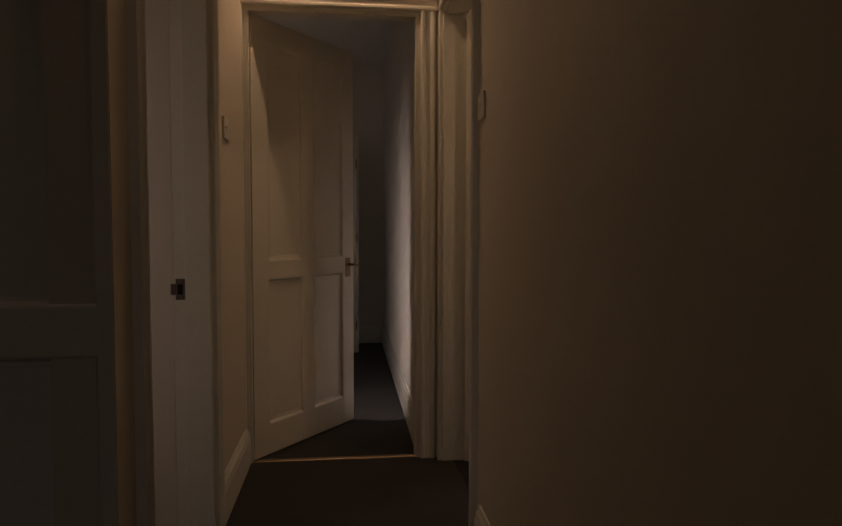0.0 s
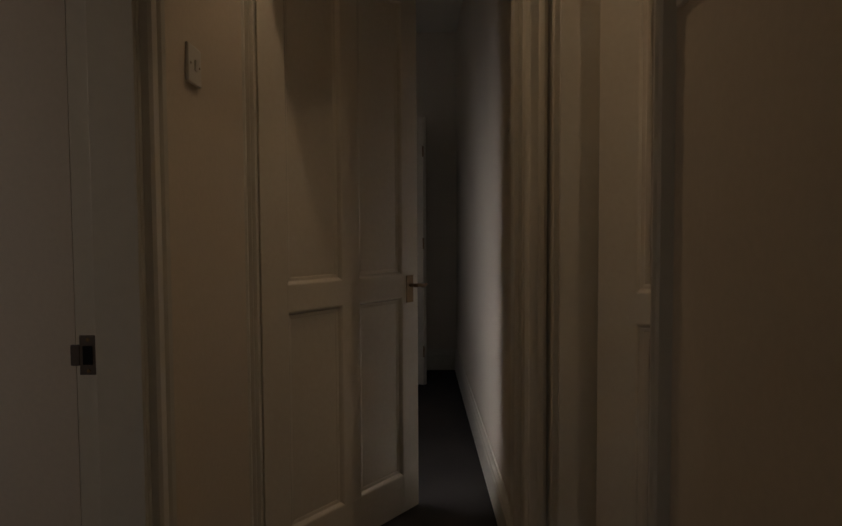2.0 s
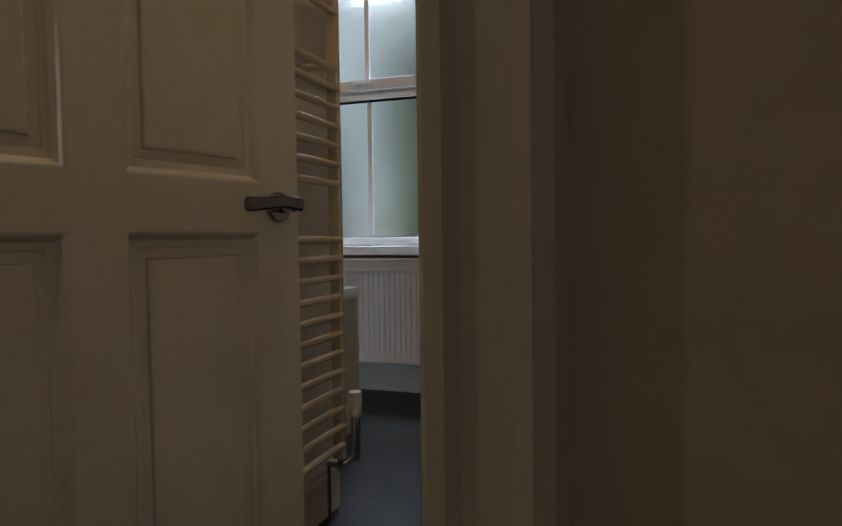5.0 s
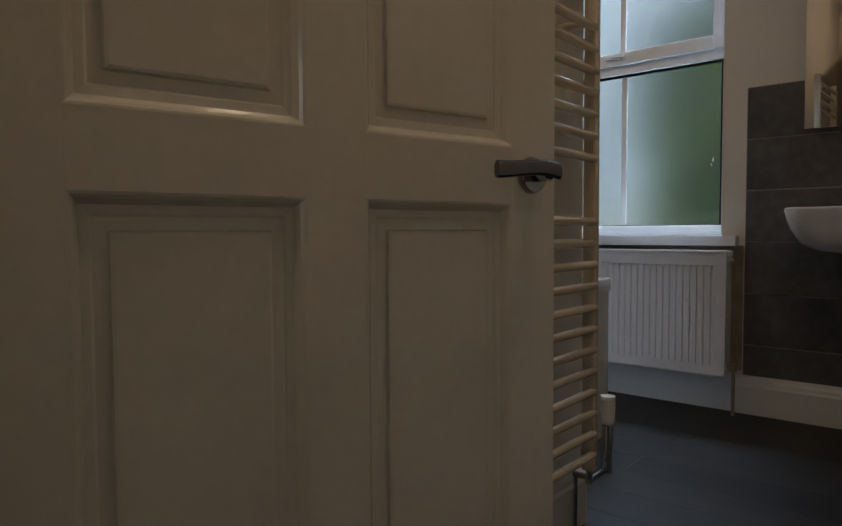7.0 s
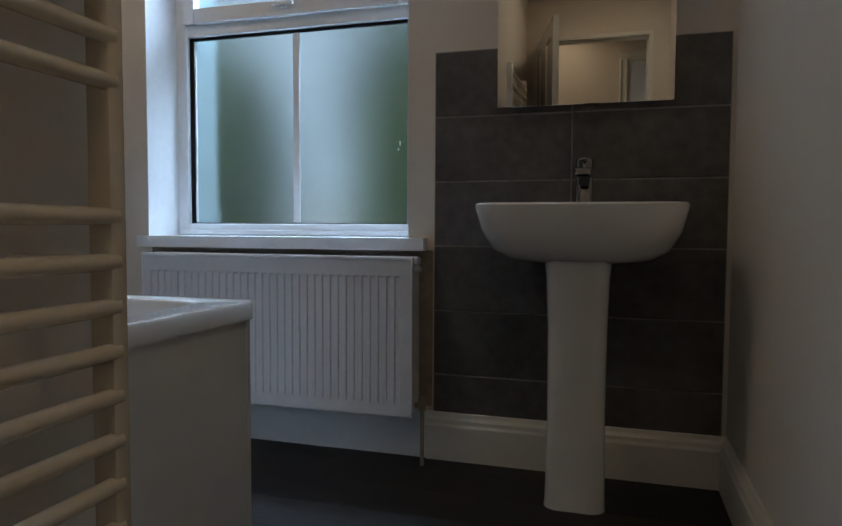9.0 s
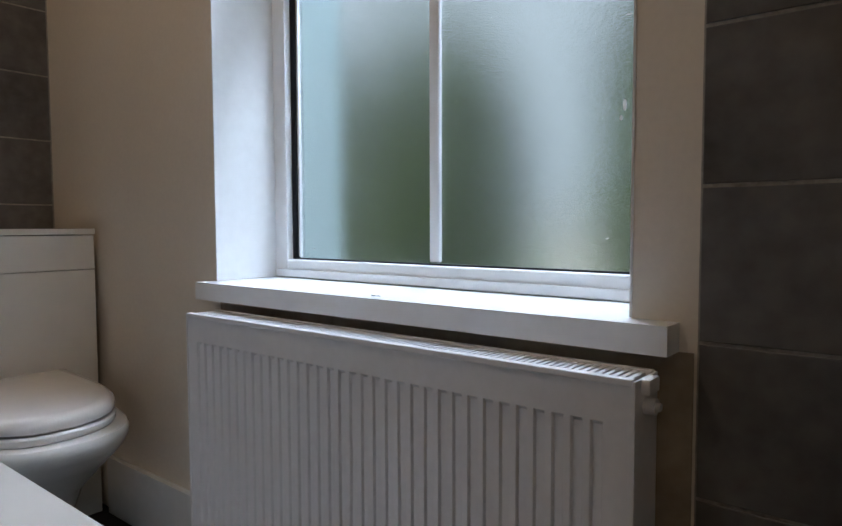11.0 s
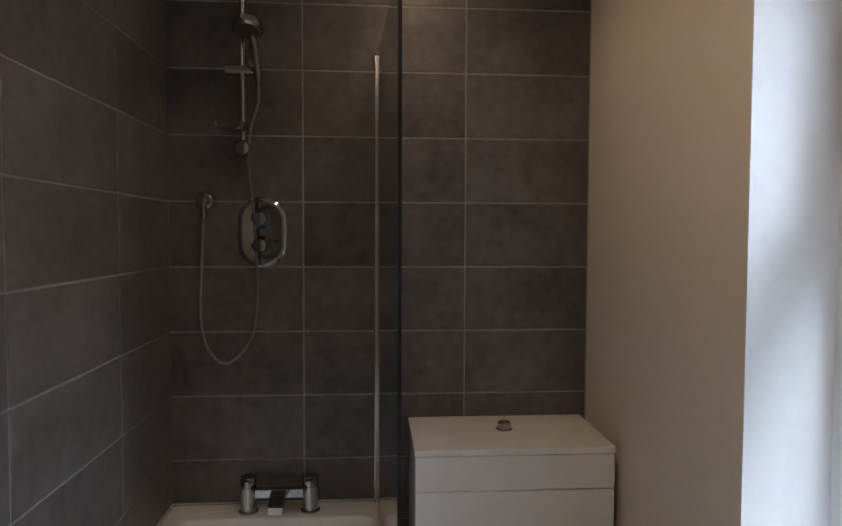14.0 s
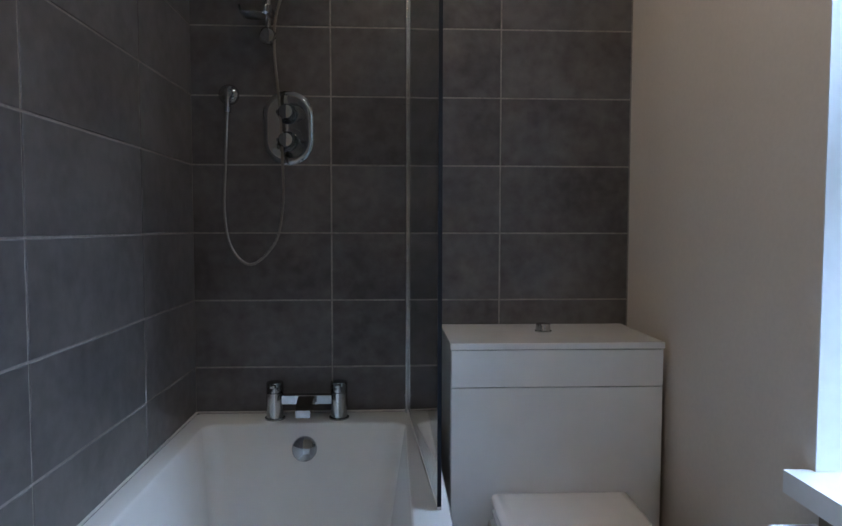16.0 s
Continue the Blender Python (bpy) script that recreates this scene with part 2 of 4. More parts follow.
def spline(ctrl, n=10):
    """A smooth line of points through the control points."""
    c = [Vector(p) for p in ctrl]
    c = [2 * c[0] - c[1], *c, 2 * c[-1] - c[-2]]
    out = []
    for i in range(1, len(c) - 2):
        for k in range(n):
            t = k / n
            out.append(0.5 * (2 * c[i] + (c[i + 1] - c[i - 1]) * t + (2 * c[i - 1] - 5 * c[i] + 4 * c[i + 1] - c[i + 2]) * t * t + (3 * c[i] - c[i - 1] - 3 * c[i + 1] + c[i + 2]) * t ** 3))
    out.append(c[-2])
    return out


def skin(bm, rings, cap_first=False, cap_last=False):
    """Faces between closed rings of the same number of points."""
    made = [[bm.verts.new(p) for p in ring] for ring in rings]
    for a, b in zip(made, made[1:]):
        for k in range(len(a)):
            j = (k + 1) % len(a)
            bm.faces.new((a[k], a[j], b[j], b[k]))
    if cap_first:
        bm.faces.new(made[0][::-1])
    if cap_last:
        bm.faces.new(made[-1])
    return bm


def rounded(x0, x1, y0, y1, z, r, n=6):
    """A ring round a rectangle with rounded corners."""
    out = []
    for cx, cy, a in ((x1 - r, y1 - r, 0), (x0 + r, y1 - r, 90), (x0 + r, y0 + r, 180), (x1 - r, y0 + r, 270)):
        for k in range(n + 1):
            t = radians(a + 90 * k / n)
            out.append(Vector((cx + r * math.cos(t), cy + r * math.sin(t), z)))
    return out


def extrude_profile(bm, profile, a, b, out, up=(0, 0, 1)):
    """Draws a profile of (out, up) pairs from a to b; out points away from the wall."""
    a, b, out, up = Vector(a), Vector(b), Vector(out), Vector(up)
    rings = [[p + out * u + up * v for u, v in profile] for p in (a, b)]
    return skin(bm, rings, True, True)


def structure(name, bm, mat, label, smooth=False):
    return tagged(mesh_object(name, bm, mat, smooth), label, kind="structure")


# ---- structure: bathroom ----
XE, YS = 3.265, -3.02          # bathroom's east wall and its wall to the hall
HN, HS, XW = -3.14, -4.09, 2.235   # hall's north and south faces, wall at its end
PX = 2.215                     # face of the towel rail's wall
SY = -1.498                     # tiled wall along the bath
GAP = 0.008                    # tiles stand proud of the plaster

WX0, WX1, WZ0, WZ1 = 1.029, 2.172, 0.765, 2.42
wall_north = structure("wall_north", boxes(
    (-0.3, WX0, 0.008, 0.34, 0, CEIL), (WX1, XE + 0.2, 0.008, 0.34, 0, CEIL),
    (WX0, WX1, 0.008, 0.34, 0, WZ0), (WX0, WX1, 0.008, 0.34, WZ1, CEIL)), PLASTER, "off-white painted plaster wall round a deep window")
wall_west = structure("wall_west", boxes((-0.3, -0.0022, -3.02, 0.008, 0, CEIL)), GROUT, "tiled wall behind the bath taps and cistern unit")
wall_south = structure("wall_south", boxes((-0.0022, PX, SY - 0.3, SY - 0.0022, 0, CEIL)), GROUT, "tiled wall along the bath")
wall_partition = structure("wall_partition", boxes((PX - 0.25, PX, YS, SY - 0.3, 0, CEIL), (PX, PX + 0.002, SY - 0.3, SY, 0, CEIL)), PLASTER, "off-white plaster wall behind the towel rail")
wall_east = structure("wall_east", boxes((XE, XE + 0.2, YS, 0.008, 0, CEIL)), PLASTER, "off-white painted plaster wall beside the basin")

# wall between the hall and the bathroom, with the bathroom door's opening
BX0, BX1, BH = 2.300, 3.119, 2.17
wall_hall_north = structure("wall_hall_north", boxes(
    (XW - 0.12, BX0 - 0.03, HN, YS, 0, CEIL), (BX1 + 0.03, 8.2, HN, YS, 0, CEIL), (BX0 - 0.03, BX1 + 0.03, HN, YS, BH + 0.03, CEIL)),
    HALL_PAINT, "warm cream painted hall wall with the bathroom doorway")
EY0, EY1, EH = -4.073, -3.255, 2.174
wall_hall_end = structure("wall_hall_end", boxes(
    (XW - 0.12, XW, HS - 0.12, EY0 - 0.03, 0, CEIL), (XW - 0.12, XW, EY1 + 0.03, HN, 0, CEIL), (XW - 0.12, XW, EY0 - 0.03, EY1 + 0.03, EH + 0.03, CEIL)),
    HALL_PAINT, "cream wall at the end of the hall")
SX0, SX1 = 3.0, 3.78
wall_hall_south = structure("wall_hall_south", boxes(
    (XW, SX0 - 0.03, HS - 0.13, HS, 0, CEIL), (SX1 + 0.03, 3.982, HS - 0.13, HS, 0, CEIL), (SX0 - 0.03, SX1 + 0.03, HS - 0.13, HS, 2.2, CEIL),
    (4.0, 8.2, -5.4, -5.28, -0.1, CEIL)), HALL_PAINT, "cream hall wall with a doorway, set back along the landing")
# Out of view; the opening is added round the landing fill lamp.
wall_hall_east = structure("wall_hall_east", boxes((8.2, 8.35, -5.4, -4.0, -1.0, CEIL), (8.2, 8.35, -3.24, YS, -1.0, CEIL), (8.2, 8.35, -4.0, -3.24, -1.0, 0.85), (8.2, 8.35, -4.0, -3.24, 2.15, CEIL)), HALL_PAINT, "cream wall behind the start of the walk")
wall_side_room = structure("wall_side_room", boxes(
    (2.6, SX0, -4.545, HS - 0.1315, 0, CEIL), (2.45, 2.6, -6.2, HS - 0.14, 0, CEIL), (2.45, 4.0, -6.35, -6.2, 0, CEIL),
    (SX1 + 0.06, 3.940, -5.2, HS - 0.131, -1.0, CEIL), (SX1 + 0.06, 4.0, -6.2, -5.9, -1.0, CEIL), (SX1 + 0.06, 4.0, -5.9, -5.2, -1.0, 0.8), (SX1 + 0.06, 4.0, -5.9, -5.2, 2.0, CEIL)), PLASTER, "plain walls of the dim side room")
wall_back_room = structure("wall_back_room", boxes(
    (-1.1, XW - 0.12, EY1 + 0.02, EY1 + 0.14, 0, CEIL), (-1.25, -1.1, -5.0, EY1 + 0.14, 0, CEIL),
    (-1.1, 0.6, -5.12, -5.0, 0, CEIL), (1.8, XW - 0.12, -5.12, -5.0, 0, CEIL), (0.6, 1.8, -5.12, -5.0, 0, 0.8), (0.6, 1.8, -5.12, -5.0, 2.2, CEIL),
    (XW - 0.24, XW - 0.121, -5.0, EY0 - 0.06, 0, CEIL)), PLASTER, "white painted walls of the room beyond the hall")
ceiling = structure("ceiling", boxes((-1.3, 8.4, -6.4, 0.34, CEIL, CEIL + 0.15)), CEILING, "plain white ceiling")
floor_hall = structure("floor_hall", boxes((XW, 8.2, HS - 2.2, YS - 0.06, -0.12, 0.0), (-1.2, XW, -5.05, HN, -0.12, -0.001)), CARPET, "dark grey-brown carpet of the hall")
floor = structure("floor", boxes((-0.1, XE + 0.05, YS - 0.06, 0.05, -0.12, -0.006)), PLANK, "dark stained wood plank floor of the bathroom")


def tiles(parent, cols, rows, place, depth=0.008):
    """Tiles between the column and row lines; place(u, v) gives the pose of a tile's corner."""
    cache, joint = {}, 0.0055
    for u0, u1 in zip(cols, cols[1:]):
        for v0, v1 in zip(rows, rows[1:]):
            key = (round(u1 - u0, 3), round(v1 - v0, 3))
            if key not in cache:
                w, h = key[0] - joint, key[1] - joint
                e = 0.0012
                bm = bmesh.new()
                skin(bm, [[Vector((x0, y, z0)) for x0, z0 in ((i, i), (w - i, i), (w - i, h - i), (i, h - i))] for i, y in ((0, 0.0), (0, -depth + e), (e, -depth))], False, True)
                bmesh.ops.recalc_face_normals(bm, faces=bm.faces)
                me = bpy.data.meshes.new("tile")
                bm.to_mesh(me)
                bm.free()
                me.materials.append(TILE)
                cache[key] = me
            ob = new("tile", cache[key])
            ob.parent = parent
            ob.matrix_world = place(u0 + joint / 2, v0 + joint / 2) @ pose(0, random.uniform(-0.0006, 0.0006), 0, random.uniform(-0.12, 0.12), 0, random.uniform(-0.08, 0.08))


ROWS = [0.04, 0.341, 0.5727] + [1.2685 + 0.2317 * k for k in range(-2, 7)] + [CEIL]
SPLASH = [0.1, 0.312, 0.547, 0.783, 1.014, 1.243, 1.474]


# ---- trims ----
SKIRT = ((0, 0), (0.022, 0), (0.022, 0.125), (0.018, 0.135), (0.017, 0.148), (0.010, 0.160), (0.006, 0.172), (0, 0.174))


def skirting(name, runs, label):
    bm = bmesh.new()
    for a, b, out in runs:
        extrude_profile(bm, SKIRT, a, b, out)
    return structure(name, bm, GLOSS, label)


skirting("baseboard", [((2.25, 0.0, 0), (XE, 0.0, 0), (0, -1, 0)), ((XE, 0, 0), (XE, YS, 0), (-1, 0, 0)), ((PX, YS, 0), (PX, SY, 0), (1, 0, 0))], "cream gloss moulded skirting board")
structure("baseboard_window", boxes((0.4, 2.25, -0.012, 0.008, 0, 0.19)), UPVC, "plain white skirting under the radiator")
skirting("baseboard_hall", [((BX1 + 0.1, HN, 0), (8.2, HN, 0), (0, -1, 0)), ((XW, HS, 0), (2.92, HS, 0), (0, 1, 0)),
                            ((-1.1, EY1 + 0.02, 0), (XW - 0.13, EY1 + 0.02, 0), (0, -1, 0)), ((-1.1, -5, 0), (-1.1, EY1, 0), (1, 0, 0))], "cream gloss skirting board")

ARCH = ((0, 0), (0.016, 0), (0.022, 0.006), (0.022, 0.016), (0.016, 0.022), (0.016, 0.046), (0.022, 0.052), (0.026, 0.062), (0.022, 0.072), (0, 0.074))


def door_lining(name, a, b, out, deep, height, label, width=1.0, right=True, stop=None, lap=0.012):
    """Lining, stops and moulded architrave of an opening from a to b (along the wall), out towards the hall; deep: the wall's thickness."""
    a, b, out = Vector((*a, 0)), Vector((*b, 0)), Vector((*out, 0))
    along = (b - a).normalized()
    frame_ob = thing(name, Matrix.Translation(a), label, "door frame")
    frame_ob["kind"] = "structure"
    inv = frame_ob.matrix_world.inverted()

    def slab(part_name, u0, u1, v0, v1, z0, z1, bevel=0.002):
        bm = bmesh.new()
        box(bm, u0, u1, v0, v1, z0, z1, bevel)
        m = Matrix((along.to_4d(), (-out).to_4d(), (0, 0, 1, 0), (0, 0, 0, 1))).transposed()
        m[3][3] = 1
        for i in range(3):
            m[3][i] = 0
            m[i][3] = 0
        bm.transform(m)
        return part(part_name, bm, GLOSS, frame_ob)

    w = (b - a).length
    slab("jamb", -0.03, 0, -0.001, deep + 0.001, 0, height)
    slab("jamb", w, w + 0.03, -0.001, deep + 0.001, 0, height)
    slab("head", -0.03, w + 0.03, -0.001, deep + 0.001, height, height + 0.03)
    if stop:
        if name != "door_frame_bathroom":
            slab("stop", 0, 0.013, stop[0], stop[1], 0, height - 0.001)
        slab("stop", w - 0.013, w, stop[0], stop[1], 0, height - 0.001)
        slab("stop", 0.013, w - 0.013, stop[0], stop[1], height - 0.013, height)
    sides = [(-0.012, -1)] + ([(w + lap, 1)] if right else [])
    for s, sign in sides:
        bm = bmesh.new()
        wide = width if sign < 0 else (right if right is not True else width)
        skin(bm, [[along * (s + sign * v * wide) + out * u + Vector((0, 0, z)) for u, v in ARCH] for z in (0, height + 0.012)], True, True)
        part("architrave", bm, GLOSS, frame_ob)
    bm = bmesh.new()
    e0, e1 = -0.012 - 0.074 * width, w + 0.012 + 0.074 * (width if right is True else right)
    skin(bm, [[along * e + out * u + Vector((0, 0, height + 0.0125 + v)) for u, v in ARCH] for e in (e0, e1)], True, True)
    part("architrave", bm, GLOSS, frame_ob)
    return frame_ob


door_lining("door_frame_bathroom", (BX0, HN), (BX1, HN), (0, -1), HN * -1 + YS, BH, "cream gloss painted lining and moulded architrave", 0.75, right=0.62, stop=(0.02, 0.072), lap=-0.010)
door_lining("door_frame_end", (XW, EY0), (XW, EY1), (1, 0), 0.12, EH, "cream gloss painted lining with moulded architrave", 1.0, stop=(0.0, 0.07))
door_lining("door_frame_side", (SX1, HS), (SX0, HS), (0, 1), 0.13, 2.2, "cream gloss painted lining of an open doorway", 1.0, stop=(0.0, 0.088))


# ---- doors ----
def panel_mesh(w, h, thick, raised):
    """A recessed panel with moulded edge, and a raised field on both faces."""
    bm = bmesh.new()
    levels = [(0, 0.0), (0.003, 0.0008), (0.007, 0.004), (0.011, 0.0095), (0.013, 0.0125), (0.023, 0.0140), (0.026, 0.0155)]
    if raised:
        levels += [(0.041, 0.0155), (0.043, 0.0108), (0.047, 0.0098)]
    for side in (0, 1):
        rings = []
        for i, d in levels:
            y = d if side == 0 else thick - d
            rings.append([Vector((x, y, z)) for x, z in ((i, i), (w - i, i), (w - i, h - i), (i, h - i))])
        skin(bm, rings, False, True)
    return bm


def panelled_door(name, m, width, height, thick, raised, z_rails, label, lock=0.098):
    """A four-panel door; its hinge edge stands on z, its width runs along x, the seen face at y = 0."""
    door = thing(name, m, label, "door")
    stile, mid = 0.106, 0.087
    z1, z2, z3, z4 = z_rails
    half = stile + (width - stile - lock - mid) / 2

    def member(n, x0, x1, za, zb):
        bm = bmesh.new()
        box(bm, x0, x1, 0, thick, za, zb, 0.0003, 1)
        part(n, bm, DOORPAINT, door)

    member("hinge_stile", 0, stile, 0, height)
    member("lock_stile", width - lock, width, 0, height)
    for n, za, zb in (("bottom_rail", 0, z1), ("lock_rail", z2, z3), ("top_rail", z4, height)):
        member(n, stile, width - lock, za, zb)
    for za, zb in ((z1, z2), (z3, z4)):
        member("muntin", half, half + mid, za, zb)
        for x0, x1 in ((stile, half), (half + mid, width - lock)):
            p = part("panel", panel_mesh(x1 - x0, zb - za, thick, raised), DOORPAINT, door)
            p.location = (x0, 0, za)
    for z in (0.25, 1.05, height - 0.25):
        bm = bmesh.new()
        rod(bm, (-0.003, thick + 0.002, z - 0.04), (-0.003, thick + 0.002, z + 0.04), 0.006, 10)
        part("hinge", bm, BRASS, door, "painted-over brass hinge")
    return door


def facing(hinge, free):
    """A pose with x from the hinge towards the free edge."""
    d = math.degrees(math.atan2(free[1] - hinge[1], free[0] - hinge[0]))
    return pose(hinge[0], hinge[1], 0.008, 0, 0, d)


# bathroom door, standing open into the bathroom, seen from its hall face
hinge_b, free_b = (2.335, -3.035), (2.527, -2.226)
width_b = 0.83
bath_door = panelled_door("door_bathroom", facing(hinge_b, free_b), width_b, 2.145, 0.040, True, (0.16, 0.872, 0.960, 2.04), "off-white painted four-panel door with raised fields, standing open")
bm = bmesh.new()
lathe(bm, [(0, 0), (0.030, 0), (0.030, 0.004), (0.027, 0.010), (0.012, 0.011), (0.011, 0.040), (0, 0.040)], pose(width_b - 0.055, 0, 0.918, 90))
rose = part("handle_rose", bm, CHROME, bath_door, "round polished chrome rose", True)
bm = bmesh.new()
rings = []
for k in range(13):
    u = k / 12
    x = width_b - 0.036 - 0.135 * u
    y = -0.044 - 0.007 * math.sin(math.pi * u)
    z = 0.922 + 0.003 * math.sin(2 * math.pi * u * 0.75)
    h = 0.0132 - 0.0012 * math.sin(math.pi * u)
    w = 0.0078 if k not in (0, 12) else 0.006
    rings.append([Vector((x, y + w * math.cos(a), z + h * math.sin(a))) for a in (2 * math.pi * j / 12 for j in range(12))])
skin(bm, rings, True, True)
part("lever", bm, SATIN, rose, "curved flat satin chrome lever", True)

hinge_e, free_e = (2.212, -4.052), (1.565, -3.565)
end_door = panelled_door("door_end", facing(hinge_e, free_e), 0.81, 2.15, 0.040, False, (0.150, 0.882, 0.968, 2.04), "off-white painted four-panel door standing ajar")
bm = boxes((0.733, 0.777, -0.004, 0, 0.855, 0.965), bevel=0.0015)
plate = part("handle_plate", bm, BRASS, end_door, "worn brass handle plate")
bm = bmesh.new()
rod(bm, (0.755, 0, 0.925), (0.755, -0.042, 0.925), 0.008)
sweep(bm, spline([(0.748, -0.042, 0.925), (0.765, -0.046, 0.927), (0.79, -0.045, 0.922), (0.812, -0.043, 0.926)], 4), 0.0075)
part("lever", bm, BRASS, plate, "brass lever", True)

# far door in the room beyond, standing open
far_door = panelled_door("door_far", pose(-0.56, -3.495, 0.008, 0, 0, 235), 0.76, 1.97, 0.04, False, (0.150, 0.842, 0.928, 1.87), "wooden door standing open in the unlit room beyond")

# strike plate and keep on the side doorway's jamb
strike = thing("strike_plate", pose(SX0, -4.2, 0.92, 0, 0, 0), "dull metal lock keep screwed to the door jamb", "lock keep")
part("plate", boxes((0, 0.003, -0.013, 0.020, -0.038, 0.038), bevel=0.001), IRON, strike)
part("box", boxes((-0.012, 0.0045, -0.030, -0.012, -0.020, 0.020), bevel=0.002), IRON, strike)
part("slot", boxes((0.0032, 0.0046, -0.006, 0.012, -0.018, 0.018)), RUBBER, strike)
for z in (-0.030, 0.030):
    bm = bmesh.new()
    rod(bm, (0.002, 0.004, z), (0.0045, 0.004, z), 0.0035, 10)
    part("screw", bm, BRASS, strike)


def light_switch(m, label):
    s = thing("light_switch", m, label, "light switch", "hall light switches")
    part("plate", boxes((-0.044, 0.044, 0, 0.009, -0.044, 0.044), bevel=0.003), SWITCH, s)
    bm = bmesh.new()
    extrude_profile(bm, ((0, -0.012), (0.002, -0.012), (0.005, 0.012), (0, 0.012)), (-0.006, 0.009, 0), (0.006, 0.009, 0), (0, 1, 0))
    part("rocker", bm, SWITCH, s)
    for x in (-0.03, 0.03):
        bm = bmesh.new()
        rod(bm, (x, 0.008, 0), (x, 0.0098, 0), 0.003, 10)
        part("screw", bm, BRASS, s)
    return s


light_switch(pose(3.215, HN, 1.555, 0, 0, 180), "cream plastic light switch on the hall wall beside the bathroom")
light_switch(pose(2.70, HS, 1.54, 0, 0, 0), "cream plastic light switch beside the side doorway")
light_switch(pose(1.98, EY1 + 0.02, 1.5, 0, 0, 180), "cream plastic light switch inside the room beyond")

threshold = thing("threshold_strip", pose(XW - 0.03, -3.66, 0), "thin metal strip across the carpet join", "threshold strip")
bm = bmesh.new()
extrude_profile(bm, ((-0.018, 0), (0.018, 0), (0.012, 0.004), (-0.012, 0.004)), (0, -0.405, 0.0), (0, 0.403, 0.0), (1, 0, 0))
part("strip", bm, BRASS, threshold)

# panelled door in the landing's return wall
landing_door = panelled_door("door_landing", pose(3.986, -4.812, 0.008, 0, 0, 90), 0.72, 2.05, 0.040, False, (0.150, 0.862, 0.964, 1.95), "off-white painted four-panel door, closed in the unlit landing", lock=0.03)


def downlight(x, y, label):
    d = thing("downlight", pose(x, y, CEIL), label, "ceiling light", "recessed ceiling lights")
    bm = bmesh.new()
    lathe(bm, [(0.032, -0.001), (0.045, -0.001), (0.044, -0.006), (0.034, -0.008), (0.032, -0.001)], seg=28)
    part("trim_ring", bm, CHROME, d, "chrome trim ring", True)
    bm = bmesh.new()
    lathe(bm, [(0, -0.003), (0.031, -0.003), (0.031, -0.001), (0, -0.001)], seg=24)
    part("lens", bm, LAMPGLOW, d, "lit warm lens")


# Fixture added to go with the unseen landing spot.
downlight(4.1, -3.62, "recessed round ceiling spotlight, lit warm")
downlight(2.39, -3.62, "recessed round ceiling spotlight, lit warm")
downlight(2.92, -2.22, "recessed round ceiling spotlight, lit warm")
# Unseen fixture, added above the toilet for the mid-room spot.
downlight(1.42, -0.70, "recessed round ceiling spotlight, lit warm")
downlight(0.46, -0.60, "recessed round ceiling spotlight, lit warm")

# ---- window ----
win = thing("window_1", pose(0, 0, 0), "white plastic window with frosted panes and a top-hung light", "window")
win["kind"] = "structure"
FY0, FY1 = 0.205, 0.27
TZ0, TZ1 = 1.676, 1.735
part("frame_side", boxes((WX0, WX0 + 0.055, FY0, FY1, 0.81, WZ1), bevel=0.004), UPVC, win)
part("frame_side", boxes((WX1 - 0.055, WX1, FY0, FY1, 0.81, WZ1), bevel=0.004), UPVC, win)
part("frame_bottom", boxes((WX0 + 0.055, WX1 - 0.055, FY0, FY1, 0.81, 0.862), bevel=0.004), UPVC, win)
part("frame_bottom_bead", boxes((WX0 + 0.01, WX1 - 0.01, FY0 - 0.008, FY0 + 0.002, 0.812, 0.835), bevel=0.003), UPVC, win)
part("frame_top", boxes((WX0 + 0.055, WX1 - 0.055, FY0, FY1, WZ1 - 0.055, WZ1), bevel=0.004), UPVC, win)
part("transom", boxes((WX0 + 0.055, WX1 - 0.055, FY0, FY1, TZ0, TZ1), bevel=0.004), UPVC, win)
for x0, x1, z0, z1 in ((WX0 + 0.05, WX0 + 0.105, TZ1 - 0.01, WZ1 - 0.05), (WX1 - 0.105, WX1 - 0.05, TZ1 - 0.01, WZ1 - 0.05)):
    part("casement_stile", boxes((x0, x1, FY0 - 0.02, FY0 + 0.03, z0, z1), bevel=0.005), UPVC, win)
part("casement_rail", boxes((WX0 + 0.105, WX1 - 0.105, FY0 - 0.02, FY0 + 0.03, TZ1 - 0.01, TZ1 + 0.055), bevel=0.005), UPVC, win)
part("casement_rail", boxes((WX0 + 0.105, WX1 - 0.105, FY0 - 0.02, FY0 + 0.03, WZ1 - 0.105, WZ1 - 0.05), bevel=0.005), UPVC, win)
lower = part("pane", boxes((WX0 + 0.05, WX1 - 0.05, 0.240, 0.246, 0.857, TZ0 + 0.004)), FROST, win, "frosted textured glass pane")
upper = part("pane", boxes((WX0 + 0.1, WX1 - 0.1, 0.216, 0.222, TZ1 + 0.05, WZ1 - 0.1)), FROST, win, "frosted textured glass pane")
lower.visible_shadow = upper.visible_shadow = False
gx0, gx1, gz0, gz1 = WX0 + 0.055, WX1 - 0.055, 0.862, TZ0
